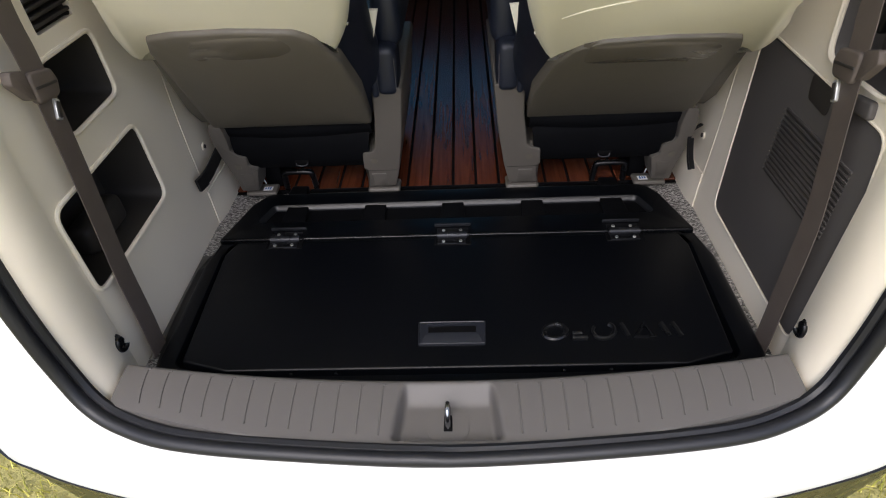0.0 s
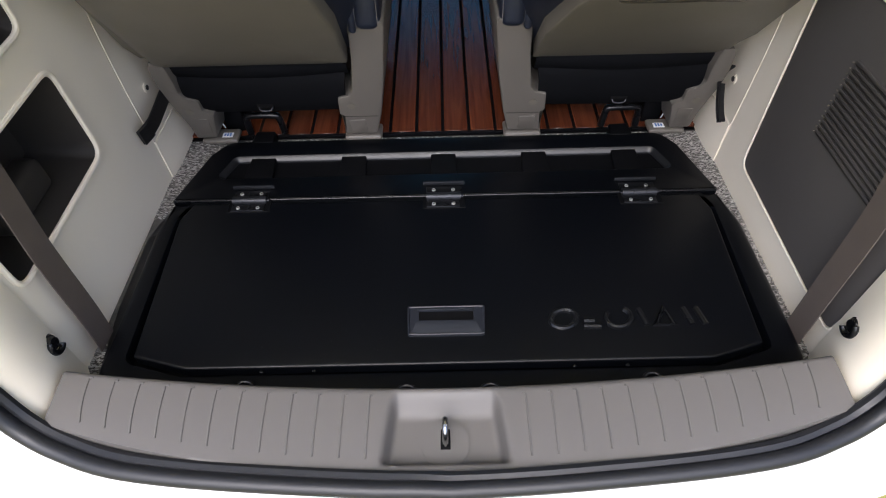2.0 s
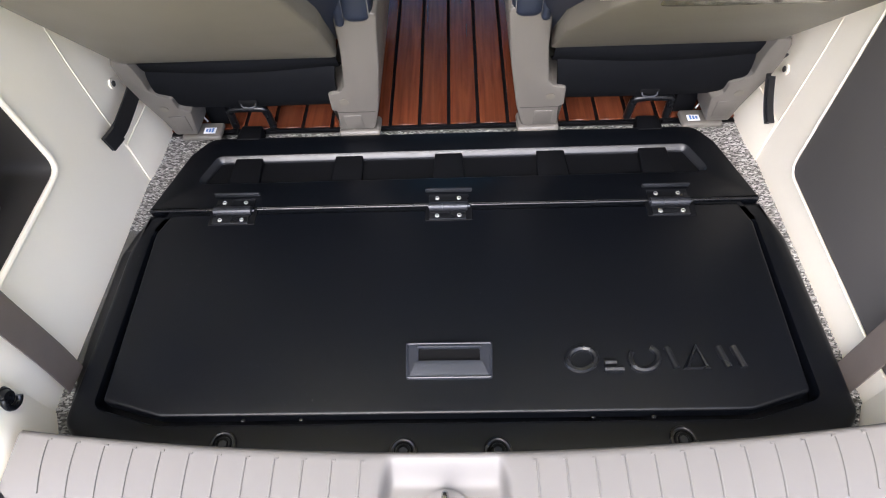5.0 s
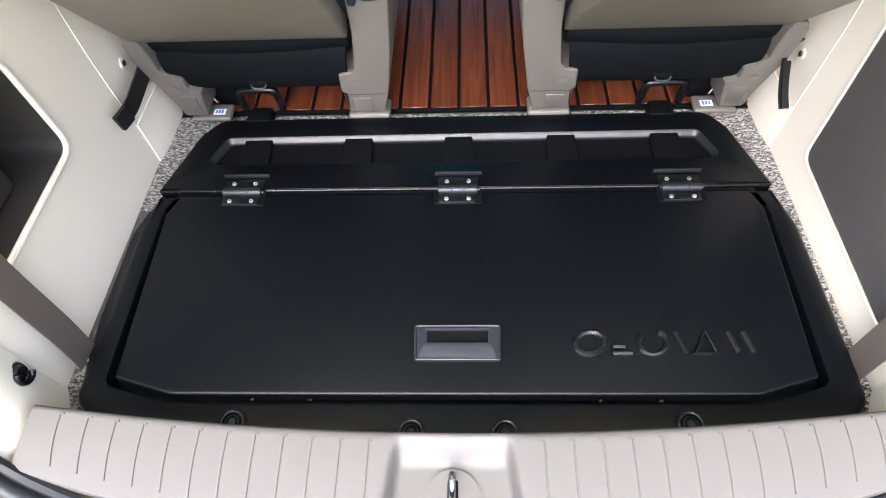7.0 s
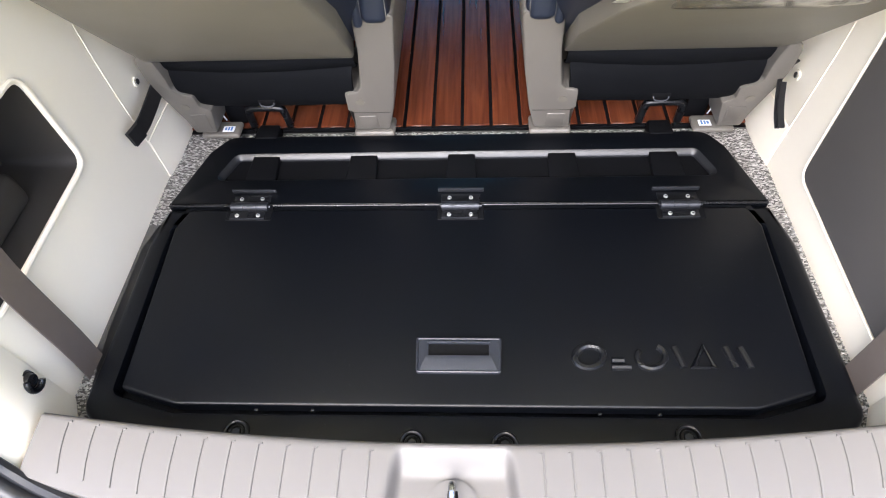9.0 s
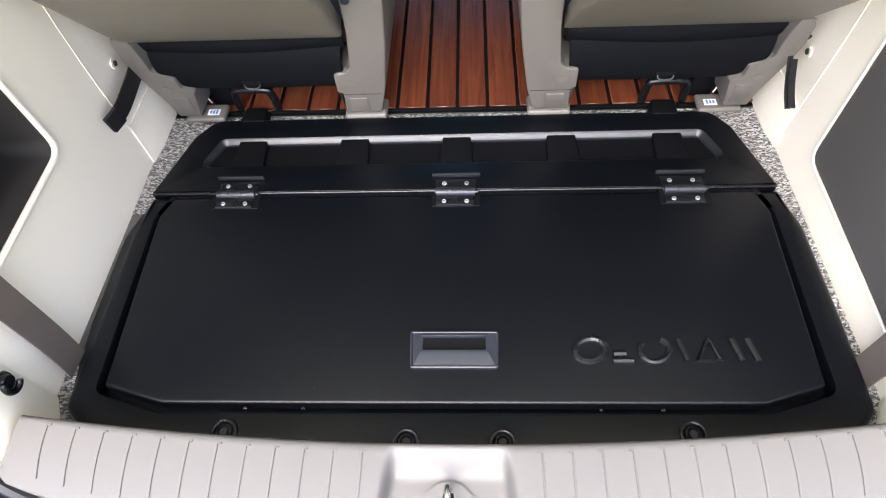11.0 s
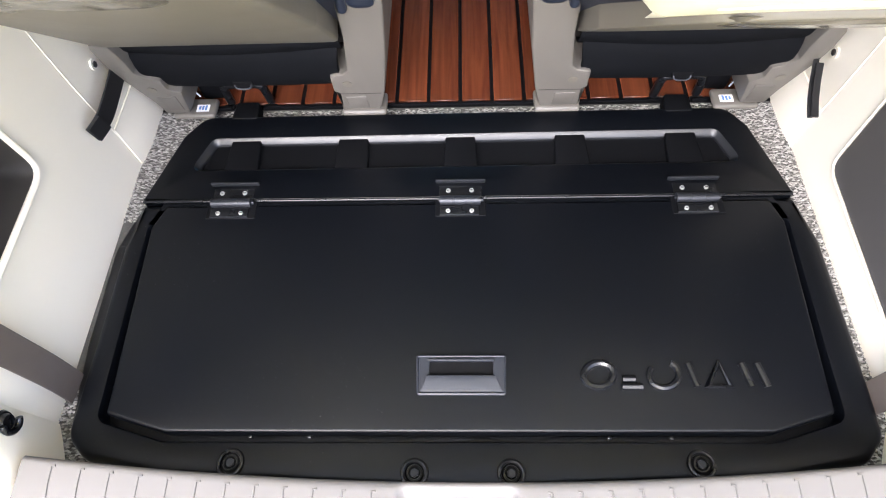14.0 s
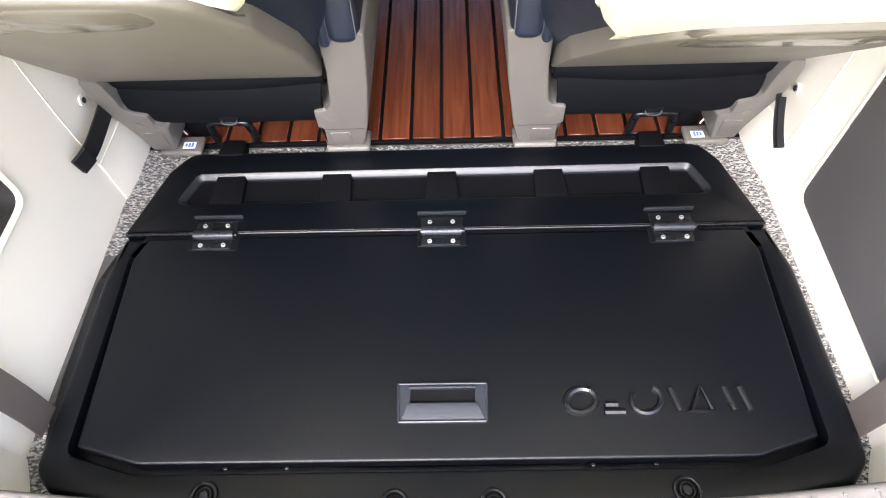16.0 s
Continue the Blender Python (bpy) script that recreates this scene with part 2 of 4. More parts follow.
def tube(path, r, n=10, closed=False, bm=None, flat=1.0):
    bm = bm or bmesh.new()
    rings = []
    k = len(path)
    up = None
    for i, p in enumerate(path):
        a = path[i - 1] if (i or closed) else path[i]
        b = path[(i + 1) % k] if (i < k - 1 or closed) else path[i]
        d = (Vector(b) - Vector(a)).normalized()
        if up is None:
            up = d.orthogonal().normalized()
        up = (up - d * up.dot(d)).normalized()
        side = d.cross(up)
        rings.append([bm.verts.new(Vector(p) + r * (math.cos(t) * up + flat * math.sin(t) * side)) for t in (2 * math.pi * j / n for j in range(n))])
    for i in range(k if closed else k - 1):
        a, b = rings[i], rings[(i + 1) % k]
        for j in range(n):
            bm.faces.new((a[j - 1], a[j], b[j], b[j - 1]))
    if not closed:
        bm.faces.new(rings[0][::-1]), bm.faces.new(rings[-1])
    return bm


def ribbon(path, wide, width, thick, bm=None):
    """A flat band along a path; wide gives the way of its width at each point (a vector, or a list)."""
    bm = bm or bmesh.new()
    rings = []
    for i, p in enumerate(path):
        d = (Vector(path[min(i + 1, len(path) - 1)]) - Vector(path[max(i - 1, 0)])).normalized()
        w = Vector(wide[i] if isinstance(wide, list) else wide)
        w = (w - d * w.dot(d)).normalized()
        t = d.cross(w)
        h, q = width / 2, thick / 2
        rings.append([bm.verts.new(Vector(p) + w * x + t * y) for x, y in ((-h, 0), (-h * 0.96, -q), (h * 0.96, -q), (h, 0), (h * 0.96, q), (-h * 0.96, q))])
    for a, b in zip(rings, rings[1:]):
        for j in range(6):
            bm.faces.new((a[j - 1], a[j], b[j], b[j - 1]))
    bm.faces.new(rings[0][::-1]), bm.faces.new(rings[-1])
    return bm


def loft(loops, closed=False, bm=None):
    """A skin over rows of points of equal length."""
    bm = bm or bmesh.new()
    rings = [[bm.verts.new(p) for p in row] for row in loops]
    k = len(rings[0])
    for a, b in zip(rings, rings[1:]):
        for j in range(0 if closed else 1, k):
            bm.faces.new((a[j - 1], a[j], b[j], b[j - 1]))
    return bm


def thicken(bm, t):
    """Gives a skin a thickness t, away from its normals."""
    bmesh.ops.recalc_face_normals(bm, faces=bm.faces)
    bmesh.ops.solidify(bm, geom=list(bm.faces), thickness=t)
    return bm


def mir(pts, s):
    return [(p[0] * s, *p[1:]) for p in pts]


def step(a, b, x):
    u = min(max((x - a) / (b - a), 0), 1)
    return u * u * (3 - 2 * u)


# planes: wall plates are drawn in (y, z) and stand at x
def side_plane(x, s):
    """Maps (a, b, c) to y = a, z = b and a depth c that grows into the car from the leaning wall face at x."""
    return Matrix(((0, s * 0.02, -s, x), (1, 0, 0, 0), (0, 1, 0, 0), (0, 0, 0, 1)))


WALL = 0.598

# ---- ground ----
bm = block((0, 0, -0.67), (400, 400, 0.1))
tagged(part("ground", bm, SOIL), "sunlit lawn ground round the car", "ground", kind="structure")


def grass(rng):
    verts, faces = [], []
    for s in (-1, 1):
        for i in range(9000):
            x, y = s * rng.uniform(0.75, 2.4), rng.uniform(-0.7, 1.3)
            a, h, w = rng.uniform(0, 6.28), rng.uniform(0.025, 0.06), rng.uniform(0.0015, 0.003)
            lean = rng.uniform(0.2, 1.0) * h
            b = rng.uniform(0, 6.28)
            dx, dy = math.cos(a) * w, math.sin(a) * w
            k = len(verts)
            verts += [(x - dx, y - dy, -0.625), (x + dx, y + dy, -0.625),
                      (x + dx * 0.7 + math.cos(b) * lean * 0.4, y + dy * 0.7 + math.sin(b) * lean * 0.4, -0.62 + h * 0.6),
                      (x - dx * 0.7 + math.cos(b) * lean * 0.4, y - dy * 0.7 + math.sin(b) * lean * 0.4, -0.62 + h * 0.6),
                      (x + math.cos(b) * lean, y + math.sin(b) * lean, -0.62 + h)]
            faces += [(k, k + 1, k + 2, k + 3), (k + 3, k + 2, k + 4)]
    me = bpy.data.meshes.new("grass")
    me.from_pydata(verts, [], faces)
    me.materials.append(GRASS)
    return tagged(new("grass", me), "short yellow-green lawn grass", "grass", kind="stuff")


grass(random.Random(3))

# ---- car body round the opening ----
L1 = [(0, -0.156, 0.043), (0.26, -0.144, 0.045), (0.437, -0.126, 0.047), (0.53, -0.101, 0.052), (0.587, -0.078, 0.073), (0.617, -0.061, 0.128),
      (0.635, -0.050, 0.22), (0.648, -0.035, 0.32), (0.66, 0.0, 0.55), (0.65, 0.06, 0.85), (0.60, 0.10, 1.05), (0, 0.12, 1.12)]
L2 = [(0, -0.20, -0.05), (0.26, -0.186, -0.05), (0.45, -0.162, -0.05), (0.615, -0.127, -0.05), (0.72, -0.096, -0.05), (0.80, -0.065, -0.045),
      (0.85, -0.01, 0.10), (0.875, 0.02, 0.30), (0.87, 0.05, 0.55), (0.83, 0.10, 0.85), (0.72, 0.15, 1.10), (0, 0.2, 1.18)]


def ring(half):
    """A closed loop from one half of it, from the bottom's middle to the top's middle."""
    return smooth_path(half + mir(half[-2:0:-1], -1), 6, True)


r1, r2 = ring(L1), ring(L2)
mid = [a.lerp(b, 0.18) + Vector((0, -0.006, -0.022)) for a, b in zip(r1, r2)]
mid2 = [a.lerp(b, 0.5) + Vector((0, -0.028, -0.008)) for a, b in zip(r1, r2)]
mid3 = [a.lerp(b, 0.85) + Vector((0, -0.02, 0.002)) for a, b in zip(r1, r2)]
body = part("car_body", thicken(loft([r1, mid, mid2, mid3, r2], True), 0.004), PAINT, smooth=60)
tagged(body, "white painted body round the open tailgate", "car body", kind="structure")
edge = [Vector(p) for p in smooth_path([(-0.99, 0.6, -0.06), (-0.96, 0.2, -0.06), (-0.88, 0.0, -0.055)] + mir(L2[5:0:-1], -1) + L2[0:6] + [(0.88, 0.0, -0.055), (0.96, 0.2, -0.06), (0.99, 0.6, -0.06)], 6)]
rows = [[p + Vector((0, 0.012, -0.004)) for p in edge], [Vector((p.x * 1.003, p.y - 0.004, p.z - 0.014)) for p in edge], [Vector((p.x * 0.995, p.y + 0.004, p.z - 0.05)) for p in edge],
        [Vector((p.x * 0.97, p.y + 0.03, -0.28)) for p in edge], [Vector((p.x * 0.9, p.y + 0.12, -0.42)) for p in edge]]
bumper = thing("rear_bumper", "black lower rear bumper under the white body edge", "bumper", kind="structure")
part("bumper_cover", thicken(loft(rows), 0.004), BLACK2, bumper)

# ---- weatherstrip ----
seal = thing("weatherstrip", "black rubber weatherstrip round the tailgate opening", "seal")
inner = [Vector((p.x * 0.985, p.y + 0.004, p.z + 0.012)) for p in r1]
part("bulb", tube(inner, 0.0115, 12, True), RUBBER, seal)
lip = [Vector((p.x * 0.970, p.y + 0.020, p.z + 0.011)) for p in r1]
part("lip", tube(lip, 0.009, 8, True), RUBBER, seal)


# ---- side walls ----
HOLE_A = fillet([(0.212, 0.412), (0.386, 0.416), (0.385, 0.534), (0.218, 0.534)], 0.024)
HOLE_B = fillet([(0.094, 0.176), (0.397, 0.180), (0.392, 0.351), (0.095, 0.347)], 0.028)
PANEL = fillet([(0.084, 0.040), (0.170, 0.042), (0.477, 0.050), (0.499, 0.448), (0.094, 0.437), (0.060, 0.250)], [0.02, 0.005, 0.03, 0.01, 0.03, 0.1])
POCK_R = fillet([(0.109, 0.473), (0.287, 0.471), (0.307, 0.616), (0.134, 0.656)], 0.03)
GRILLE = fillet([(0.256, 0.564), (0.362, 0.564), (0.369, 0.657), (0.258, 0.657)], 0.006)
# Unseen side windows, added to bring light to the seat cushions.
QUARTER = fillet([(0.50, 0.70), (0.62, 0.60), (1.50, 0.60), (1.48, 1.06), (0.56, 1.06)], 0.05)
OUT = [(0.075, -0.06), (3.0, -0.06), (3.0, 1.12), (0.13, 1.12), (0.10, 0.8), (0.075, 0.4)]


def rim(outline, s, r, mat, parent, name="rim"):
    path = [Vector((s * (WALL - 0.0005 + 0.02 * p[1]), p[0], p[1])) for p in outline]
    return part(name, tube(path, r, 8, True), mat, parent)


def pocket(outline, s, depth, mat, parent):
    m = side_plane(s * (WALL + 0.02), s)
    back = inset(outline, 0.012)
    bm = bmesh.new()
    a = [bm.verts.new(m @ Vector((p[0], p[1], 0.015))) for p in inset(outline, -0.002)]
    b = [bm.verts.new(m @ Vector((p[0], p[1], -depth))) for p in back]
    for i in range(len(a)):
        bm.faces.new((a[i - 1], a[i], b[i], b[i - 1]))
    bm.faces.new(b)
    return part("pocket_liner", thicken(bm, 0.003), mat, parent)


wall_l = part("wall_left", holed(OUT, [HOLE_A, HOLE_B, GRILLE, QUARTER], -0.03, 0, side_plane(-WALL, -1)), CREAM)
tagged(wall_l, "cream plastic side trim with two open pockets", "wall", kind="structure")
wall_r = part("wall_right", holed(OUT, [PANEL, POCK_R, QUARTER], -0.03, 0, side_plane(WALL, 1)), CREAM)
tagged(wall_r, "cream plastic side trim round a dark panel", "wall", kind="structure")
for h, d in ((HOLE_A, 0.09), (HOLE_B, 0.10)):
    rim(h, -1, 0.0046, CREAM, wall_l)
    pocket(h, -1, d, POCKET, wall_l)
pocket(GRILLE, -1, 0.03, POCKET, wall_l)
part("clip", block((0.632, 0.235, 0.548), (0.018, 0.022, 0.040), 0.006, 3), BLACK2, wall_r, "black plastic clip in the pocket")
rim(POCK_R, 1, 0.005, CREAM, wall_r)
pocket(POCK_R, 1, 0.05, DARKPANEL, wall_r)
rim(PANEL, 1, 0.0022, CREAM, wall_r)
# panes of the added windows, dark to hold light off the cabin floor
qm, qt, qb = principled("dark glass of added quarter windows", (0.16, 0.17, 0.18), 0.02)
qb.inputs["Transmission Weight"].default_value = 1.0
for s, w in ((-1, wall_l), (1, wall_r)):
    part("pane", holed(inset(QUARTER, -0.004), [], -0.020, -0.015, side_plane(s * WALL, s)), qm, w)
# lumps inside the lower left pocket: the jack cover
bm = block((-0.665, 0.25, 0.215), (0.05, 0.13, 0.06), 0.015, 3)
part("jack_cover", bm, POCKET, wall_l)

# seams and lower corner mouldings
for s, w in ((-1, wall_l), (1, wall_r)):
    y0 = 0.556 if s < 0 else 0.572
    seam = [(s * 0.5975, 0.563, -0.02), (s * 0.600, 0.554, 0.11), (s * 0.602, 0.550, 0.22), (s * 0.605, 0.554, 0.35), (s * 0.608, 0.57, 0.55)]
    if s > 0:
        seam = [(0.5975, 0.577, -0.02), (0.601, 0.566, 0.165), (0.604, 0.563, 0.30), (0.609, 0.57, 0.55)]
    seam = smooth_path(seam, 6)
    part("seam", tube(seam, 0.0011, 6), CREAM, w)
    # wheel-arch corner that steps in beyond the seam
    rows = []
    for z in (-0.03, 0.0, 0.03, 0.055, 0.07, 0.075):
        k = 1 - step(0.03, 0.075, z)
        rows.append([(s * (0.5985 + 0.02 * z - 0.006 * k * step(y0, y0 + 0.05, y)), y, z) for y in (y0 + 0.002, y0 + 0.02, y0 + 0.05, y0 + 0.1, y0 + 0.2, y0 + 0.5)])
    part("corner_moulding", thicken(loft(rows), 0.003), CREAM, w)

# grille bars
for i in range(7):
    z = 0.576 + i * 0.0125
    part("louvre", block((-0.602 - 0.02 * z, 0.3075, z), (0.012, 0.1, 0.006), 0.0015, 1), POCKET, wall_l)

# rear pillar trims, from the wall to the weatherstrip
for s in (-1, 1):
    cols = []
    hz = [-0.02, 0.02, 0.055, 0.08, 0.11, 0.16, 0.22, 0.30, 0.40, 0.55, 0.70, 0.85, 1.05]
    for z in hz:
        # the weatherstrip's place at this height
        best = None
        zz = max(z, 0.068)
        for a, b in zip(L1[3:], L1[4:]):
            if a[2] <= zz <= b[2]:
                u = (zz - a[2]) / (b[2] - a[2])
                best = Vector(a).lerp(Vector(b), u)
        o = Vector((s * best.x * 0.982, best.y + 0.012, z if z > 0.068 else 0.068 - (0.068 - z)))
        yw = 0.078 if z < 0.4 else 0.078 + (z - 0.4) * 0.08
        a = Vector((s * (0.598 + 0.02 * z), yw, z))
        row = []
        for j in range(9):
            u = j / 8
            p = a.lerp(o, u)
            p.x -= s * 0.016 * math.sin(math.pi * u)
            p.y -= 0.004 * math.sin(math.pi * u)
            row.append(p)
        cols.append(row)
    t = part("pillar_trim", thicken(loft(cols), 0.004), CREAM, smooth=60)
    tagged(t, "cream moulded trim on the rear pillar", "trim", kind="structure")
    line = [cols[i][3] + Vector((-s * 0.001, -0.002, 0)) for i in range(4, 13)]
    part("stitch_line", tube(smooth_path(line, 3), 0.0013, 5), PIPING, t)

# ---- ceiling, front, far floor ----
tagged(part("ceiling", block((0, 1.58, 1.135), (1.36, 2.90, 0.03)), HEADLINER), "pale grey headliner", "ceiling", kind="structure")
front_m = Matrix.Translation((0, 3.0, 0)) @ Euler((radians(90), 0, 0)).to_matrix().to_4x4()
SCREEN_HOLE = fillet([(-0.48, 0.60), (0.48, 0.60), (0.46, 1.09), (-0.46, 1.09)], 0.06)
front = tagged(part("wall_front", holed([(-0.68, -0.08), (0.68, -0.08), (0.68, 1.12), (-0.68, 1.12)], [SCREEN_HOLE], -0.03, 0.0, front_m), POCKET), "dark front end of the cabin with a tinted windscreen", "wall", kind="structure")
wm, wmt, wb = principled("tinted windscreen glass", (0.34, 0.68, 0.74), 0.02)
wb.inputs["Transmission Weight"].default_value = 1.0
part("pane", holed(inset(SCREEN_HOLE, -0.004), [], -0.018, -0.012, front_m), wm, front)
# Unseen tailgate, added to block the zenith; tilt and window tune the light.
gate_m = Matrix.Translation((0, 0.14, 1.16)) @ Euler((radians(-29), 0, 0)).to_matrix().to_4x4()
GATE = fillet([(-0.74, 0.0), (0.74, 0.0), (0.80, -0.55), (0.76, -1.15), (-0.76, -1.15), (-0.80, -0.55)], 0.08)
GLASS_HOLE = fillet([(-0.58, -0.10), (0.58, -0.10), (0.62, -0.58), (-0.62, -0.58)], 0.06)
gate = part("tailgate", holed(GATE, [GLASS_HOLE], 0.0, 0.05, gate_m), CREAM)
tagged(gate, "unseen raised tailgate with a rear window, added to shape the light", "tailgate", kind="structure")
gm, gt, gb = principled("rear window glass", (0.85, 0.9, 0.92), 0.02)
gb.inputs["Transmission Weight"].default_value = 1.0
pane = part("pane", holed(inset(GLASS_HOLE, -0.004), [], 0.02, 0.025, gate_m), gm, gate)
pane.visible_shadow = False
tagged(part("subfloor", block((0, 1.6, -0.075), (1.26, 3.2, 0.05)), GROOVE), "dark floor pan under the carpet", "floor", kind="structure")
carpet = tagged(part("carpet", holed([(-0.6, -0.02), (0.6, -0.02), (0.6, 0.685), (-0.6, 0.685)], [[(-0.545, 0.04), (-0.50, 0.0), (0.50, 0.0), (0.555, 0.04), (0.568, 0.36), (0.552, 0.455), (0.51, 0.60), (0.47, 0.638), (-0.47, 0.638), (-0.51, 0.60), (-0.552, 0.455), (-0.568, 0.36)]], -0.05, -0.022), CARPETBASE), "grey speckled loop carpet round the storage box", "carpet", kind="structure")


def pile(rng):
    """Short loops of yarn lying in rows, where the carpet is left bare."""
    verts, faces = [], []
    cell = 0.0043
    for iy in range(int(0.70 / cell)):
        for ix in range(int(1.2 / cell)):
            x, y = -0.6 + (ix + rng.random()) * cell, 0.0 + (iy + rng.random()) * cell
            ax = abs(x)
            side = (0.568 if x < 0 else 0.578) if y < 0.43 else 0.57 - (y - 0.43) * 0.33
            if y < 0.07:
                side -= 0.9 * (0.07 - y)
            if y > 0.680 or (ax < side and y < 0.650) or y < 0.02 or (x < 0 and 0.13 < y < 0.43):
                continue
            a = rng.uniform(-0.5, 0.5)
            l, w, h = rng.uniform(0.0030, 0.0050), rng.uniform(0.0011, 0.0016), rng.uniform(0.002, 0.0034)
            dx, dy = math.cos(a), math.sin(a)
            k = len(verts)
            z = -0.0225
            for u, zz, ww in ((-1, 0, 0.6), (-0.45, h, 1), (0.45, h, 1), (1, 0, 0.6)):
                for q in (-1, 1):
                    verts.append((x + dx * l * u - dy * w * ww * q, y + dy * l * u + dx * w * ww * q, z + zz * 0.72))
                verts.append((x + dx * l * u, y + dy * l * u, z + zz))
            for j in range(3):
                b = k + 3 * j
                faces += [(b, b + 2, b + 5, b + 3), (b + 2, b + 1, b + 4, b + 5)]
    me = bpy.data.meshes.new("carpet_pile")
    me.from_pydata(verts, [], faces)
    me.materials.append(PILE)
    ob = new("carpet_pile", me)
    ob.parent = carpet
    return tagged(ob, kind="stuff")


pile(random.Random(5))

# ---- teak-look floor ----
wood_floor = tagged(part("wood_floor", block((0, 1.94, -0.0325), (1.2, 2.51, 0.025)), GROOVE), "reddish teak plank floor with black caulking", "floor", kind="structure")
for x0, x1 in ((-0.482, -0.446), (-0.384, 0.384), (0.438, 0.482)):
    part("edge_strip", block(((x0 + x1) / 2, 0.684, -0.014), (x1 - x0, 0.007, 0.010), 0.002), MATTE, wood_floor, "black edge strip")

# ---- load sill ----
def sill_z(x, s):
    base = 0.058 + 0.026 * (abs(x) / 0.56) ** 2
    crown = -0.006 * s * s - 0.014 * step(0.97, 1.0, s) - 0.004 * (1 - step(0.0, 0.05, s))
    return base + crown


def sill_y(x, s):
    k = abs(x)
    a = -0.006 + 0.025 * (k / 0.55) ** 2
    b = -0.137 + 0.072 * (k / 0.55) ** 2.2
    return a + (b - a) * s


def sill_dip(x, y):
    """The scoop round the striker."""
    f = 0.5 + 0.5 * math.tanh((0.076 - abs(x + 0.004) - 0.12 * (y + 0.05)) / 0.0045)
    g = step(0.004, 0.046, -y) * (1 - step(0.108, 0.119, -y))
    return 0.027 * f * g


sill = thing("load_sill", "warm grey ribbed plastic load sill with striker recess", "sill trim")
xs = sorted({round(-0.556 + i * 1.112 / 140, 5) for i in range(141)} | {round(-0.1 + i * 0.0025, 5) for i in range(81)})
rows = []
for j in range(-1, 31):
    s = max(j, 0) / 30
    rows.append([Vector((x, sill_y(x, s) + (0.004 if j < 0 else 0), (0.0 if j < 0 else sill_z(x, s) - sill_dip(x, sill_y(x, s))))) for x in xs])
part("sill_cover", loft(rows), GREIGE, sill, smooth=70)
for s in (-1, 1):
    for i in range(12):
        x0 = s * (0.108 + i * 0.0368)
        pts = []
        for j in range(13):
            u = 0.10 + 0.70 * j / 12
            x = x0 - s * 0.012 * 1.6 * (u - 0.1) ** 2 * (i / 11) + s * 0.004
            pts.append(Vector((x, sill_y(x, u), sill_z(x, u) + 0.0002)))
        pts.insert(0, pts[0] + Vector((-s * 0.005, 0.0005, 0)))
        part("rib", tube(pts, 0.0015, 6), GREIGE, sill)
# striker, with its base plate
part("base_ring", cyl(0.034, 0, 0.0012, pose(-0.004, -0.080, 0.0312, 3), 40), GREIGE, sill, "round striker cover plate")
part("base_slot", block((-0.004, -0.074, 0.0325), (0.014, 0.030, 0.002), 0.0009), GROOVE, sill)
loop = smooth_path([(-0.004, -0.083, 0.028), (-0.004, -0.082, 0.054), (-0.004, -0.076, 0.066), (-0.004, -0.066, 0.069), (-0.004, -0.058, 0.062), (-0.004, -0.056, 0.028)], 6)
part("striker", tube(loop, 0.0042, 10), CHROME, sill, "bright steel latch striker")

# ---- storage box ----
box = thing("storage_box", "black plastic cargo storage box with a hinged lid", "storage box")
FRONT_OUT = fillet([(-0.557, 0.452), (-0.569, 0.37), (-0.566, 0.20), (-0.567, 0.060), (-0.535, 0.030), (-0.42, 0.006), (0, -0.010), (0.42, 0.006), (0.545, 0.030), (0.576, 0.062), (0.579, 0.20), (0.579, 0.37), (0.560, 0.452)],
                   [0.004, 0.1, 0, 0.03, 0.03, 0.05, 0, 0.05, 0.03, 0.03, 0, 0.1, 0.004], 6)
LID = fillet([(-0.513, 0.450), (-0.531, 0.405), (-0.517, 0.090), (-0.424, 0.064), (0.430, 0.066), (0.519, 0.093), (0.533, 0.405), (0.518, 0.450)],
             [0.003, 0.015, 0.008, 0.02, 0.02, 0.008, 0.015, 0.003], 5)
WELL = [a.lerp(b, step(0.37, 0.42, a.y)) for a, b in zip(inset(LID, -0.0115), inset(LID, -0.0030))]
WELL = [Vector((p.x, min(p.y, 0.449))) for p in WELL]
frame_bm = bmesh.new()
outer_lo = [Vector((p.x - 0.021 * (p.x < -0.5) * step(0.09, 0.14, p.y) * (1 - step(0.44, 0.46, p.y)), p.y)) for p in inset(FRONT_OUT, -0.003)]
loops = [(outer_lo, -0.045), (outer_lo, -0.022), (inset(FRONT_OUT, -0.002), -0.012), (inset(FRONT_OUT, 0.001), -0.006), (inset(FRONT_OUT, 0.005), -0.0025), (inset(FRONT_OUT, 0.011), -0.001)]
k = len(FRONT_OUT)
rings = [[frame_bm.verts.new((p[0], p[1], z)) for p in ps] for ps, z in loops]
for a, b in zip(rings, rings[1:]):
    for i in range(k):
        frame_bm.faces.new((a[i - 1], a[i], b[i], b[i - 1]))
well_rings = [[frame_bm.verts.new((p[0], p[1], z)) for p in ps] for ps, z in ((inset(WELL, -0.005), -0.001), (inset(WELL, -0.0015), -0.0018), (WELL, -0.005), (WELL, -0.03))]
kw = len(WELL)
for a, b in zip(well_rings, well_rings[1:]):
    for i in range(kw):
        frame_bm.faces.new((a[i - 1], a[i], b[i], b[i - 1]))
frame_bm.faces.new(well_rings[-1])
es = []
for r in (rings[-1], well_rings[0]):
    for i in range(len(r)):
        e = frame_bm.edges.get((r[i - 1], r[i])) or frame_bm.edges.new((r[i - 1], r[i]))
        es.append(e)
bmesh.ops.triangle_fill(frame_bm, edges=es, use_beauty=True)
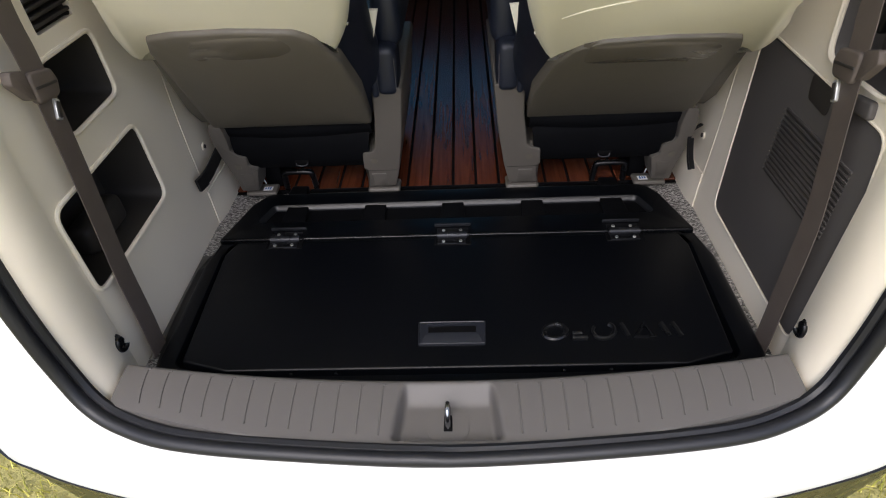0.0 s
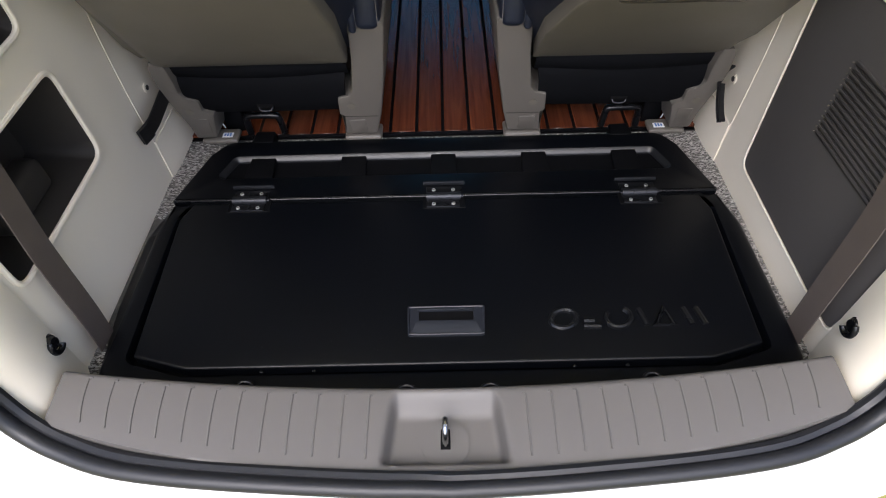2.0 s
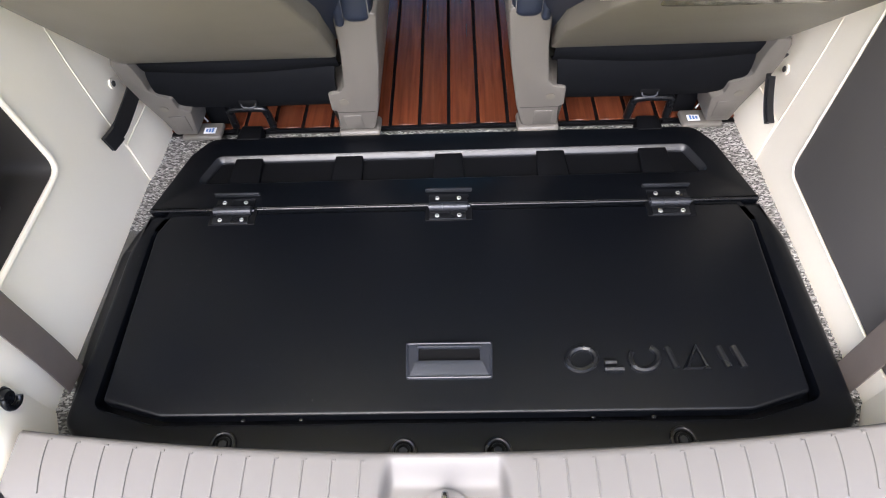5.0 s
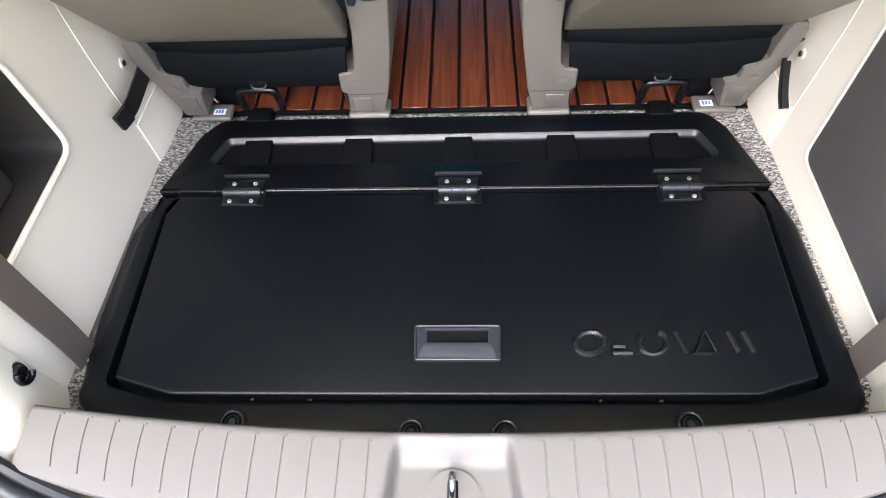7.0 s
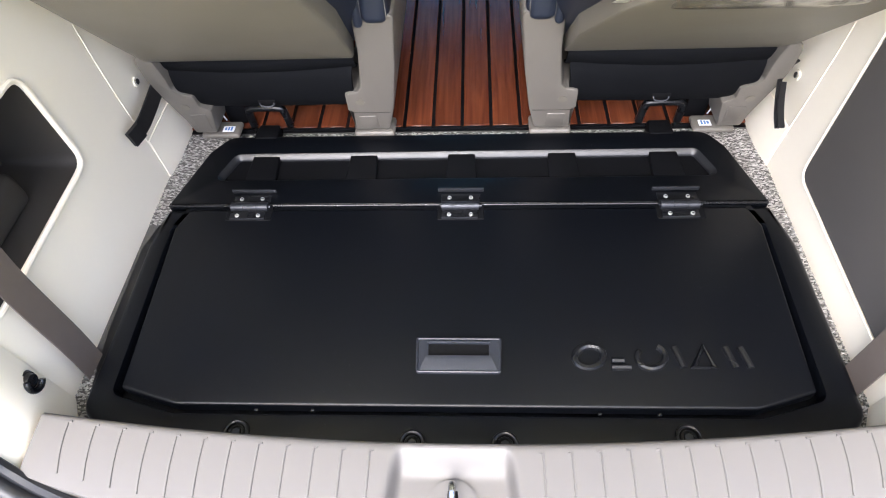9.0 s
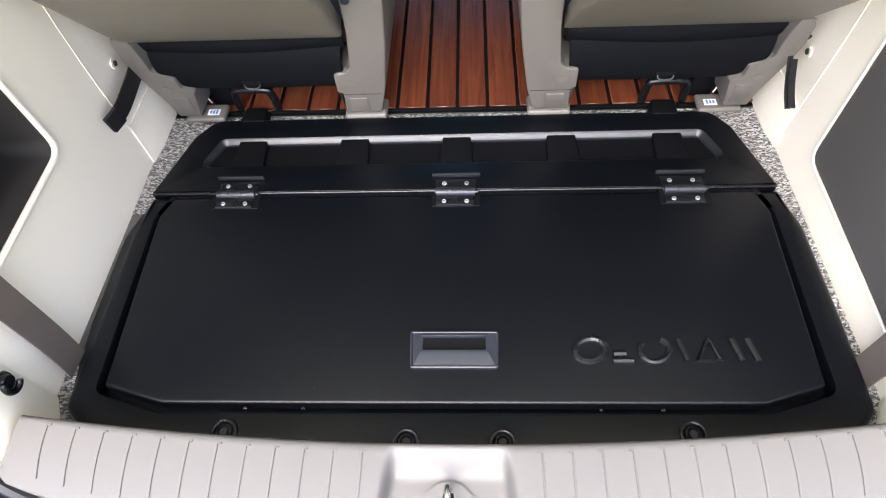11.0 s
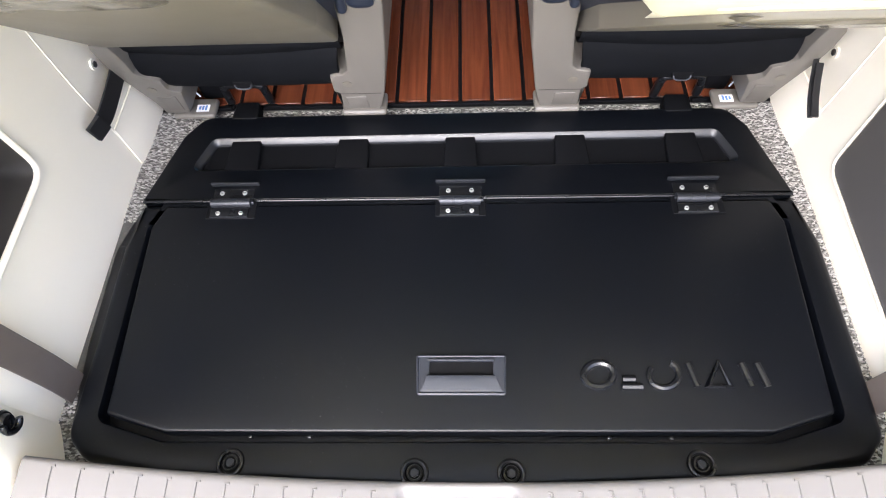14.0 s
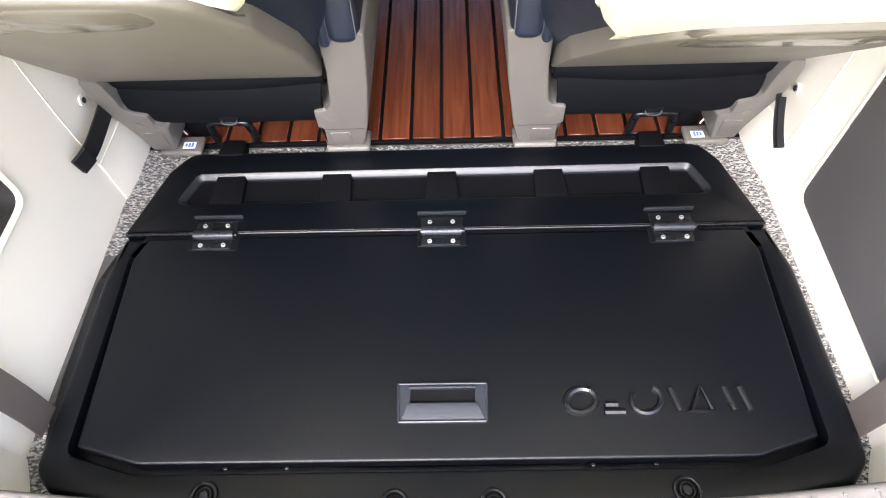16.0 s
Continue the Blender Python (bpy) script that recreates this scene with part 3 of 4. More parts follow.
part("box_frame", frame_bm, BLACK, box, "black rim with rounded shoulders", smooth=35)

lid = part("lid", slab(LID, -0.02, 0.0008, 0.0055, 5), BLACK, box, "flat satin black hinged lid", smooth=35)
# small stops along the lid's front edge
for x in (-0.30, -0.215, 0.205, 0.29):
    part("edge_stop", block((x, 0.0600, -0.006), (0.006, 0.004, 0.004), 0.001), BLACK2, box)

# fixed rear panel with its shallow tray
REAR = fillet([(-0.560, 0.457), (0.561, 0.457), (0.519, 0.605), (0.488, 0.650), (-0.484, 0.648), (-0.517, 0.602)], [0.003, 0.003, 0.03, 0.04, 0.04, 0.03], 6)
TRAY = fillet([(-0.490, 0.519), (0.494, 0.523), (0.463, 0.600), (-0.460, 0.596)], 0.019, 6)
bm = bmesh.new()
loops = [(REAR, -0.049), (REAR, -0.004), (inset(REAR, 0.0005), -0.001), (inset(REAR, 0.0015), 0.0018), (inset(REAR, 0.0030), 0.0031), (inset(REAR, 0.0048), 0.0035)]
k = len(REAR)
ra = [[bm.verts.new((p[0], p[1], z)) for p in ps] for ps, z in loops]
for a, b in zip(ra, ra[1:]):
    for i in range(k):
        bm.faces.new((a[i - 1], a[i], b[i], b[i - 1]))
kt = len(TRAY)
bev = bmesh.new()
rb = [[bm.verts.new((p[0], p[1], z)) for p in ps] for ps, z in ((TRAY, 0.0035), (inset(TRAY, 0.0008), 0.0032))]
rv = [[bev.verts.new((p[0], p[1], z)) for p in ps] for ps, z in ((inset(TRAY, 0.0008), 0.0032), (inset(TRAY, 0.0018), 0.0026), (inset(TRAY, 0.0092), -0.0050), (inset(TRAY, 0.0100), -0.0068), (inset(TRAY, 0.0104), -0.0095))]
for a, b in zip(rb, rb[1:]):
    for i in range(kt):
        bm.faces.new((a[i - 1], a[i], b[i], b[i - 1]))
for a, b in zip(rv, rv[1:]):
    for i in range(kt):
        bev.faces.new((a[i - 1], a[i], b[i], b[i - 1]))
# same plastic as the panel; the brighter copy carries the sky's reflection
part("tray_bevel", bev, BEVEL, box, "tray bevel, its sky reflection helped by a paler, glossier copy", smooth=35)
es = []
for r in (ra[-1], rb[0]):
    for i in range(len(r)):
        es.append(bm.edges.get((r[i - 1], r[i])) or bm.edges.new((r[i - 1], r[i])))
bmesh.ops.triangle_fill(bm, edges=es, use_beauty=True)
part("rear_panel", bm, BLACK, box, "fixed black rear panel with a shallow tray", smooth=35)
# added glossy tube: stands in for the highlight on the panel's rounded edge
part("edge_highlight_bead", tube([Vector((-0.5565, 0.4568, 0.0012)), Vector((0, 0.4568, 0.0012)), Vector((0.5575, 0.4568, 0.0012))], 0.0026, 10), BLACK2, box, "added thin bead that draws the highlight of the panel's edge")
bm = bmesh.new()
rt = [[bm.verts.new((p[0], p[1], z)) for p in ps] for ps, z in ((inset(TRAY, 0.0098), -0.0085), (inset(TRAY, 0.0102), -0.0100), (inset(TRAY, 0.012), -0.0108))]
for a, b in zip(rt, rt[1:]):
    for i in range(kt):
        bm.faces.new((a[i - 1], a[i], b[i], b[i - 1]))
bm.faces.new(rt[-1])
part("tray", bm, MATTE, box, "matte black tray floor", smooth=10)
for x in (-0.397, -0.197, 0.0, 0.199, 0.397):
    o = fillet([(x - 0.031, 0.520), (x + 0.031, 0.520), (x + 0.027, 0.597), (x - 0.027, 0.597)], 0.004, 3)
    part("tray_boss", slab(o, -0.0125, -0.0010, 0.0025, 3), MATTE, box)
# tabs that reach to the floor loops
for x in (-0.408, 0.403):
    o = fillet([(x - 0.027, 0.64), (x + 0.025, 0.64), (x + 0.022, 0.683), (x - 0.022, 0.683)], 0.006, 3)
    part("tab", slab(o, -0.02, 0.005, 0.004, 3), MATTE, box)


# hinges
def hinge(x):
    h = part("hinge", slab(fillet([(x - 0.043, 0.4205), (x + 0.043, 0.4205), (x + 0.043, 0.4900), (x - 0.043, 0.4900)], 0.003, 3), -0.004, 0.0020, 0.0008, 1), MATTE, box, "dark metal hinge with four bright screws")
    part("leaf", block((x - 0.002, 0.4310, 0.0035), (0.066, 0.018, 0.003), 0.0008), BLACK2, h)
    part("leaf", block((x, 0.4680, 0.0035), (0.072, 0.024, 0.003), 0.0008), BLACK2, h)
    part("lip_bar", block((x, 0.4880, 0.0080), (0.086, 0.0045, 0.009), 0.0015), HINGE, h)
    for a, b in ((-0.035, -0.012), (-0.0115, 0.0115), (0.012, 0.034)):
        m = pose(x + a, 0.4495, 0.0065, 0, 90, 0)
        part("knuckle", cyl(0.0084, 0, b - a, m, 16), HINGE, h)
    part("pin", cyl(0.0030, 0, 0.076, pose(x - 0.037, 0.4495, 0.0065, 0, 90, 0), 10), HINGE, h)
    part("lip_bar", block((x - 0.002, 0.4225, 0.0038), (0.066, 0.0020, 0.003), 0.0008), HINGE, h)
    for dx in (-0.021, 0.019):
        for y in (0.4290, 0.4700):
            sc = part("screw", cyl(0.0042, 0.0045, 0.0070, pose(x + dx, y, 0), 14, 0.0036), STEEL, h, "bright cross-head screw")
            part("slot", block((x + dx, y, 0.0071), (0.0045, 0.001, 0.0005)), GROOVE, sc)


for hx in (-0.396, 0.0, 0.397):
    hinge(hx)

# recessed latch handle
O = fillet([(-0.064, 0.117), (0.064, 0.117), (0.0665, 0.176), (-0.0665, 0.176)], 0.005, 4)
I = fillet([(-0.047, 0.145), (0.047, 0.145), (0.047, 0.167), (-0.047, 0.167)], 0.002, 3)
latch = part("latch", holed(O, [I], 0.0, 0.0040), GREYPL, box, "slate grey recessed latch handle")
rimpath = [Vector((p[0], p[1], 0.0055)) for p in inset(O, 0.0016)]
part("bezel", tube(rimpath, 0.0018, 8, True), GREYPL, latch)
# well's shade put into a flat near-black plate on the solid lid
bm = bmesh.new()
block((0, 0.156, 0.0009), (0.094, 0.024, 0.0004), bm=bm)
part("finger_well_shade", bm, GROOVE, latch)
rows = [[(-0.059, 0.1215, 0.0043), (0.059, 0.1215, 0.0043)], [(-0.052, 0.138, 0.0082), (0.052, 0.138, 0.0082)], [(-0.050, 0.1445, 0.0082), (0.050, 0.1445, 0.0082)], [(-0.050, 0.1465, 0.0035), (0.050, 0.1465, 0.0035)]]
bm = loft([[Vector(p) for p in r] for r in rows])
part("lever", thicken(bm, 0.002), GREYPL, latch, smooth=20)
part("brow", block((0, 0.1685, 0.0055), (0.098, 0.004, 0.005), 0.0015), GREYPL, latch)

# raised emblem of plain shapes
def emblem(parent):
    sh = 0.18
    def q(x, y):
        return Vector((x + (y - 0.147) * sh, y, 0.0014))
    def oval(cx, cy, rx, ry, a0, a1, r):
        pts = [q(cx + rx * math.cos(a0 + (a1 - a0) * i / 24), cy + ry * math.sin(a0 + (a1 - a0) * i / 24)) for i in range(25)]
        return tube(pts, r, 8)
    def closed(pts, r):
        return tube(smooth_path(pts, 1, True), r, 8, True)
    shapes = [oval(0.199, 0.147, 0.0215, 0.018, 0.0, 6.2832, 0.0055), tube([q(0.233, 0.130), q(0.262, 0.130)], 0.0055, 8), tube([q(0.233, 0.141), q(0.251, 0.141)], 0.0055, 8),
              oval(0.292, 0.147, 0.021, 0.019, 2.6, 7.4, 0.0050), tube([q(0.326, 0.164), q(0.340, 0.130)], 0.0055, 8), closed([q(0.354, 0.130), q(0.369, 0.164), q(0.386, 0.130)], 0.0055),
              tube([q(0.402, 0.164), q(0.416, 0.130)], 0.0055, 8), tube([q(0.424, 0.164), q(0.438, 0.130)], 0.0055, 8)]
    for b in shapes:
        part("emblem_shape", b, BLACK2, parent)


emblem(lid)

# round bolt cups along the front rim
for x, y in ((-0.320, 0.024), (-0.064, 0.012), (0.067, 0.012), (0.322, 0.025)):
    m = pose(x, y, -0.001)
    c = part("bolt_cup", tube([m @ Vector((0.0165 * math.cos(a), 0.0165 * math.sin(a), 0.0012)) for a in (i / 28 * 2 * math.pi for i in range(28))], 0.0030, 8, True), BLACK2, box, "round black bolt cup")
    part("cup_floor", cyl(0.0145, 0.0, 0.0006, m, 24), GROOVE, c)
    part("cup_ring", tube([m @ Vector((0.0095 * math.cos(a), 0.0095 * math.sin(a), 0.001)) for a in (i / 20 * 2 * math.pi for i in range(20))], 0.0016, 6, True), BLACK2, c)
    part("bolt_head", cyl(0.006, 0.0, 0.003, m, 6), HINGE, c)

# ---- speaker panel in the right wall ----
panel = thing("speaker_panel", "dark taupe removable side panel with slotted vents", "side panel")
part("panel_plate", slab(inset(PANEL, 0.003), -0.02, 0.001, 0.003, 3, side_plane(WALL, 1)), DARKPANEL, panel)
for i in range(14):
    z = 0.234 + i * 0.0094
    # shade between the slats is put into darker bars on the solid plate
    part("slot", block((WALL + 0.02 * z - 0.0008, 0.231, z), (0.003, 0.214, 0.0034), 0.0008, 1), POCKET, panel, "vent slot, its shade drawn as a dark bar")
    part("slat", block((WALL + 0.02 * (z + 0.0047) - 0.0012, 0.231, z + 0.0047), (0.0038, 0.216, 0.0052), 0.0016, 2), DARKPANEL, panel)
    part("stud", cyl(0.0014, 0, 0.004, pose(WALL + 0.02 * z + 0.001, 0.344, z, 0, -90, 0), 6), SHELL, panel)
m = side_plane(WALL, 1)
# no hollow here: a darker plate carries the shade inside the recess
part("recess_shade_plate", slab(fillet([(0.232, 0.396), (0.294, 0.400), (0.305, 0.442), (0.232, 0.440)], 0.01, 4), -0.002, 0.0022, 0.001, 2, m), POCKET, panel, "finger recess, its shade put into a dark plate")
part("knob", slab(fillet([(0.132, 0.440), (0.184, 0.436), (0.188, 0.458), (0.138, 0.466)], 0.008, 4), -0.004, 0.010, 0.004, 3, m), DARKPANEL, panel, "taupe release knob")

# ---- belts ----
def belt(s, low, high, dy, dz):
    """low and high: (y, z) of the band below and above its guide; dy, dz shift the guide."""
    b = thing("seat_belt", "taupe seat belt with buckle hanging by the wall", "seat belt", group="rear seat belts")
    x = s * 0.578
    part("webbing", ribbon(smooth_path([(x, *p) for p in low], 5), (0, 1, 0), 0.047, 0.0016), WEBBING, b)
    part("webbing", ribbon(smooth_path([(x + s * 0.003 * i, *p) for i, p in enumerate(high)], 5), (0, 1, 0), 0.047, 0.0016), WEBBING, b)
    m = side_plane(s * 0.566, s) @ pose(dy, dz, 0)
    part("guide", slab(fillet([(0.146, 0.503), (0.194, 0.498), (0.204, 0.518), (0.200, 0.538), (0.149, 0.549)], 0.011, 4), -0.006, 0.006, 0.004, 3, m), WEBBING, b, "taupe plastic belt guide")
    part("guide_bar", slab(fillet([(0.150, 0.524), (0.196, 0.516), (0.197, 0.520), (0.151, 0.528)], 0.001, 2), 0.005, 0.0078, 0.001, 2, m), POCKET, b)
    part("arm", slab(fillet([(0.117, 0.545), (0.124, 0.562), (0.152, 0.552), (0.150, 0.508), (0.138, 0.515)], 0.006, 4), -0.012, 0.002, 0.003, 2, m), WEBBING, b)
    part("tongue", slab(fillet([(0.166, 0.470), (0.176, 0.464), (0.189, 0.492), (0.180, 0.500)], 0.004, 3), -0.002, 0.003, 0.0015, 2, m), STEEL, b, "bright metal belt tongue")
    part("tongue_grip", slab(fillet([(0.1685, 0.473), (0.176, 0.468), (0.186, 0.490), (0.180, 0.495)], 0.003, 3), 0.001, 0.0048, 0.0015, 2, m), POCKET, b, "dark belt tongue grip")


belt(-1, ((0.130, -0.012), (0.136, 0.06), (0.141, 0.20), (0.152, 0.30), (0.162, 0.40), (0.171, 0.508)), ((0.172, 0.505), (0.177, 0.57), (0.180, 0.62), (0.195, 0.78), (0.215, 0.95)), 0.0, 0.0)
belt(1, ((0.116, -0.012), (0.119, 0.10), (0.124, 0.26), (0.140, 0.35), (0.157, 0.42), (0.174, 0.498)), ((0.175, 0.495), (0.190, 0.55), (0.203, 0.59), (0.222, 0.75), (0.240, 0.95)), 0.012, -0.020)

# ---- hooks, bolts, straps ----
for s, y, z in ((-1, 0.056, 0.092), (1, 0.046, 0.110)):
    h = thing("bag_hook", "small black plastic bag hook on the pillar trim", "hook", group="bag hooks")
    x0 = s * 0.596
    part("base", cyl(0.019, 0, 0.007, pose(x0, y, z, 0, -s * 90, 0), 24, 0.016), BLACK2, h)
    part("knob", cyl(0.0125, 0.004, 0.014, pose(x0, y + 0.002, z + 0.002, 0, -s * 90, 0), 24, 0.010), BLACK2, h)
    arc = [Vector((x0 - s * 0.016, y + 0.002 + 0.0125 * math.cos(a), z + 0.001 + 0.0145 * math.sin(a))) for a in (2.2 + 3.3 * i / 14 for i in range(15))]
    part("hook_arm", tube(arc, 0.0045, 10), BLACK2, h)
for s, y, z in ((-1, 0.618, 0.168), (1, 0.627, 0.150)):
    b = thing("trim_bolt", "small dark bolt in the cream side trim", "bolt", group="trim bolts")
    part("washer", cyl(0.0095, 0, 0.003, pose(s * (0.598 + 0.02 * z), y, z, 0, -s * 90, 0), 20), CREAM, b)
    part("bolt_head", cyl(0.0055, 0, 0.005, pose(s * (0.598 + 0.02 * z), y, z, 0, -s * 90, 0), 6), POCKET, b)


def strap(s):
    t = thing("pull_strap", "black webbing pull strap on the side trim", "strap", group="pull straps")
    if s < 0:
        pts = smooth_path([(-0.566, 0.640, 0.150), (-0.563, 0.612, 0.157), (-0.567, 0.572, 0.147), (-0.573, 0.532, 0.137), (-0.587, 0.500, 0.130)], 5)
        wide = (0.05, 0.42, -0.9)
        part("webbing", ribbon(pts, wide, 0.037, 0.003), STRAP, t)
        part("end_fold", ribbon([p + Vector((0.003, 0, 0)) for p in pts[-5:]], wide, 0.038, 0.005), STRAP, t)
    else:
        wide = (0.95, 0.2, 0.25)
        pts = smooth_path([(0.596, 0.640, 0.172), (0.566, 0.618, 0.164), (0.552, 0.580, 0.151), (0.542, 0.540, 0.138), (0.538, 0.512, 0.129)], 5)
        part("webbing", ribbon(pts, wide, 0.008, 0.0035), STRAP, t)
        part("end_fold", ribbon([p + Vector((0.004, -0.003, 0.004)) for p in pts[8:]], wide, 0.0105, 0.0045), STRAP, t)


strap(-1), strap(1)

# floor loops
for s, x, w in ((-1, -0.411, 0.040), (1, 0.410, 0.040)):
    l = thing("cargo_loop", "black metal cargo loop on the floor", "anchor loop", group="cargo loops")
    pts = smooth_path([(x - w, 0.700, -0.020), (x - w + 0.001, 0.697, 0.010), (x - w + 0.004, 0.694, 0.034), (x - w + 0.013, 0.693, 0.041), (x + w - 0.013, 0.693, 0.041), (x + w - 0.004, 0.694, 0.034), (x + w - 0.001, 0.697, 0.010), (x + w, 0.700, -0.020)], 4)
    part("loop", tube(pts, 0.0080, 10), BLACK2, l)
    part("foot", block((x - w, 0.70, -0.018), (0.024, 0.03, 0.006), 0.002), BLACK2, l)
    part("foot", block((x + w, 0.70, -0.018), (0.024, 0.03, 0.006), 0.002), BLACK2, l)


# ---- seats ----
def puff(at, outline, rings):
    """A padded shape over an outline in (u, v): rings of (inset, depth)."""
    bm = bmesh.new()
    loops = [[bm.verts.new(at(p[0], p[1], d)) for p in inset(outline, i)] for i, d in rings]
    for a, b in zip(loops, loops[1:]):
        for i in range(len(outline)):
            bm.faces.new((a[i - 1], a[i], b[i], b[i - 1]))
    bm.faces.new(loops[0]), bm.faces.new(loops[-1])
    return bm


def seat(s, o, lean, shell_line, cushion_line):
    """One seat, mirrored by s; o is the foot of its back, lean the way up it."""
    st = thing("rear_seat", "cream and navy leather seat with a taupe back shell" if s < 0 else "cream and navy leather seat, reclined a little further", "car seat", group="rear seats")
    o, up = Vector(o), Vector(lean).normalized()
    out = Vector((0, -up.z, up.y))
    top = max(p[1] for p in shell_line)
    bulge = 1.0 if s < 0 else 0.35

    def at(u, v, d):
        return Vector((s * u, 0, 0)) + o + up * v + out * d

    # hard shell on the back
    ol = fillet(shell_line, [0.006, 0.06, 0.08, 0.05, 0.04, 0.06, 0.06, 0.014, 0.03, 0.05, 0.008], 4)
    bm = bmesh.new()
    c = Vector((0.345, 0.20))
    rings = [[bm.verts.new(at(p[0], p[1], -0.03)) for p in ol]]
    for f, d in ((1.0, -0.002), (0.994, 0.002), (0.975, 0.004), (0.9, 0.006), (0.7, 0.009), (0.4, 0.011), (0.12, 0.012)):
        rings.append([bm.verts.new(at(*(c + (Vector(p) - c) * f), d * bulge)) for p in ol])
    for a, b in zip(rings, rings[1:]):
        for i in range(len(ol)):
            bm.faces.new((a[i - 1], a[i], b[i], b[i - 1]))
    bm.faces.new(rings[-1])
    shell = part("back_shell", bm, SHELL, st, "taupe moulded back shell", smooth=60)
    tilt = Matrix((Vector((s, 0, 0)), up, out)).transposed().to_4x4()
    side = [(0.500, 0.31), (0.540, -0.02), (0.590, -0.03), (0.588, 0.04), (0.560, 0.17), (0.530, 0.31)]
    part("side_return", slab(fillet(side, 0.006, 3), -0.075, -0.022, 0.006, 3, Matrix.Translation(o) @ tilt), SHELL, shell)
    rows = []
    for i in range(13):
        v = top - 0.100 + 0.094 * i / 12
        row = []
        for j in range(41):
            fi, fj = abs(math.sin(math.pi * i / 12)), abs(math.sin(math.pi * j / 40))
            wild = 0.12 + 0.88 * step(0.45, 0.85, j / 40)
            crease = noise.noise(Vector((j * 0.16, i * 0.55 + 0.10 * j, 3 * s))) + 0.25 * noise.noise(Vector((j * 0.4, i * 0.9, 7 * s)))
            lip = (fi * fj) ** 0.3
            row.append(at(0.225 + 0.230 * j / 40, v - 0.012 * (1 - fj), -0.003 + 0.0075 * lip + 0.006 * bulge * lip + 0.0042 * wild * crease * (fi * fj) ** 0.5))
        rows.append(row)
    part("protective_film", thicken(loft(rows), 0.0003), FILM, shell, "clear wrinkled protective film", smooth=60)

    # cream back cushion that wraps round the shell
    cl = [Vector(p) for p in smooth_path([Vector((*p, 0)) for p in cushion_line], 5, True)]
    cl = [Vector((p.x, p.y)) for p in cl]
    bm = puff(at, cl, ((0.035, -0.150), (0.012, -0.138), (0.002, -0.110), (0.0, -0.060), (0.001, -0.034), (0.006, -0.020), (0.014, -0.011), (0.026, -0.006)))
    part("back_cushion", bm, LEATHER, st, "puffed cream leather back cushion", smooth=75)
    n = len(cl)
    edge = [at(p.x, p.y, -0.034) for p in inset(cl, 0.0012)]
    low = min(range(n), key=lambda i: cl[i].y + 2 * abs(cl[i].x - 0.196))
    part("piping", tube([edge[i % n] for i in range(low - 3, low + 9)], 0.0026, 8), PIPING, st, "pale piping")
    wall_low = min(range(n), key=lambda i: cl[i].y + 2 * abs(cl[i].x - 0.535))
    part("piping", tube([edge[i % n] for i in range(wall_low - 14, wall_low + 6)], 0.0020, 8), PIPING, st, "pale piping")
    seam = smooth_path([at(0.176, 0.51, -0.0068), at(0.21, 0.535, -0.006), at(0.27, 0.56, -0.006), at(0.34, 0.575, -0.006)], 6)
    part("seam", tube(seam, 0.0016, 6), LEATHER, st)
    # navy side bolster on the aisle side
    rows = []
    for i in range(13):
        v = 0.0 + 0.62 * i / 12
        row = []
        for j in range(16):
            a = 2 * math.pi * j / 16
            row.append(at(0.192 - 0.012 * step(0.2, 0.5, v) + 0.056 * math.cos(a), v, -0.092 + 0.070 * math.sin(a)))
        rows.append(row)
    bm = loft(rows, True)
    bmesh.ops.holes_fill(bm, edges=[e for e in bm.edges if e.is_boundary])
    part("side_bolster", bm, NAVY, st, "navy leather side bolster", smooth=70)
    # cushion under the body
    part("seat_cushion", block((s * 0.365, 0.86, 0.30), (0.36, 0.46, 0.13), 0.04, 4), NAVY, st, smooth=70)
    # dark fabric skirt below the shell
    rows = []
    for i in range(9):
        z = 0.090 + 0.108 * i / 8
        puffy = 0.015 * math.sin(math.pi * i / 8) ** 0.6
        wob = 0.004 * math.sin(i * 0.9)
        rows.append([Vector((s * (0.192 + 0.336 * j / 20 + (0.012 * (1 - i / 8) if j == 0 else 0) - (0.012 * (1 - step(0.1, 0.16, z)) * (j / 20) ** 6)), 0.676 - 0.27 * z - puffy - 0.003 * math.sin(math.pi * j / 20) + wob * (j % 20 == 0), z)) for j in range(21)])
    part("skirt", thicken(loft(rows), 0.006), FABRIC, st, "dark fabric skirt under the shell", smooth=60)
    part("flap", thicken(loft([[Vector((s * (0.185 + 0.36 * j / 14), y - 0.006 * math.sin(math.pi * j / 14), z - (0.006 * math.sin(math.pi * j / 14)))) for j in range(15)] for y, z in ((0.636, 0.186), (0.621, 0.192), (0.612, 0.206), (0.606, 0.222), (0.612, 0.236))]), 0.003), FABRIC, st, smooth=60)
    # eyelet: lighter lip draws its lower reflection, black plate the shade of its hole
    part("eyelet_lip", tube(smooth_path([(s * 0.357, 0.624, 0.112), (s * 0.359, 0.620, 0.106), (s * 0.371, 0.619, 0.104), (s * 0.383, 0.620, 0.106), (s * 0.385, 0.624, 0.112)], 3), 0.0016, 6), HINGE, st, "lighter lower lip of the pull eyelet, drawn for its reflection")
    part("eyelet_shade_plate", block((s * 0.371, 0.6245, 0.113), (0.036, 0.005, 0.015), 0.002), GROOVE, st)
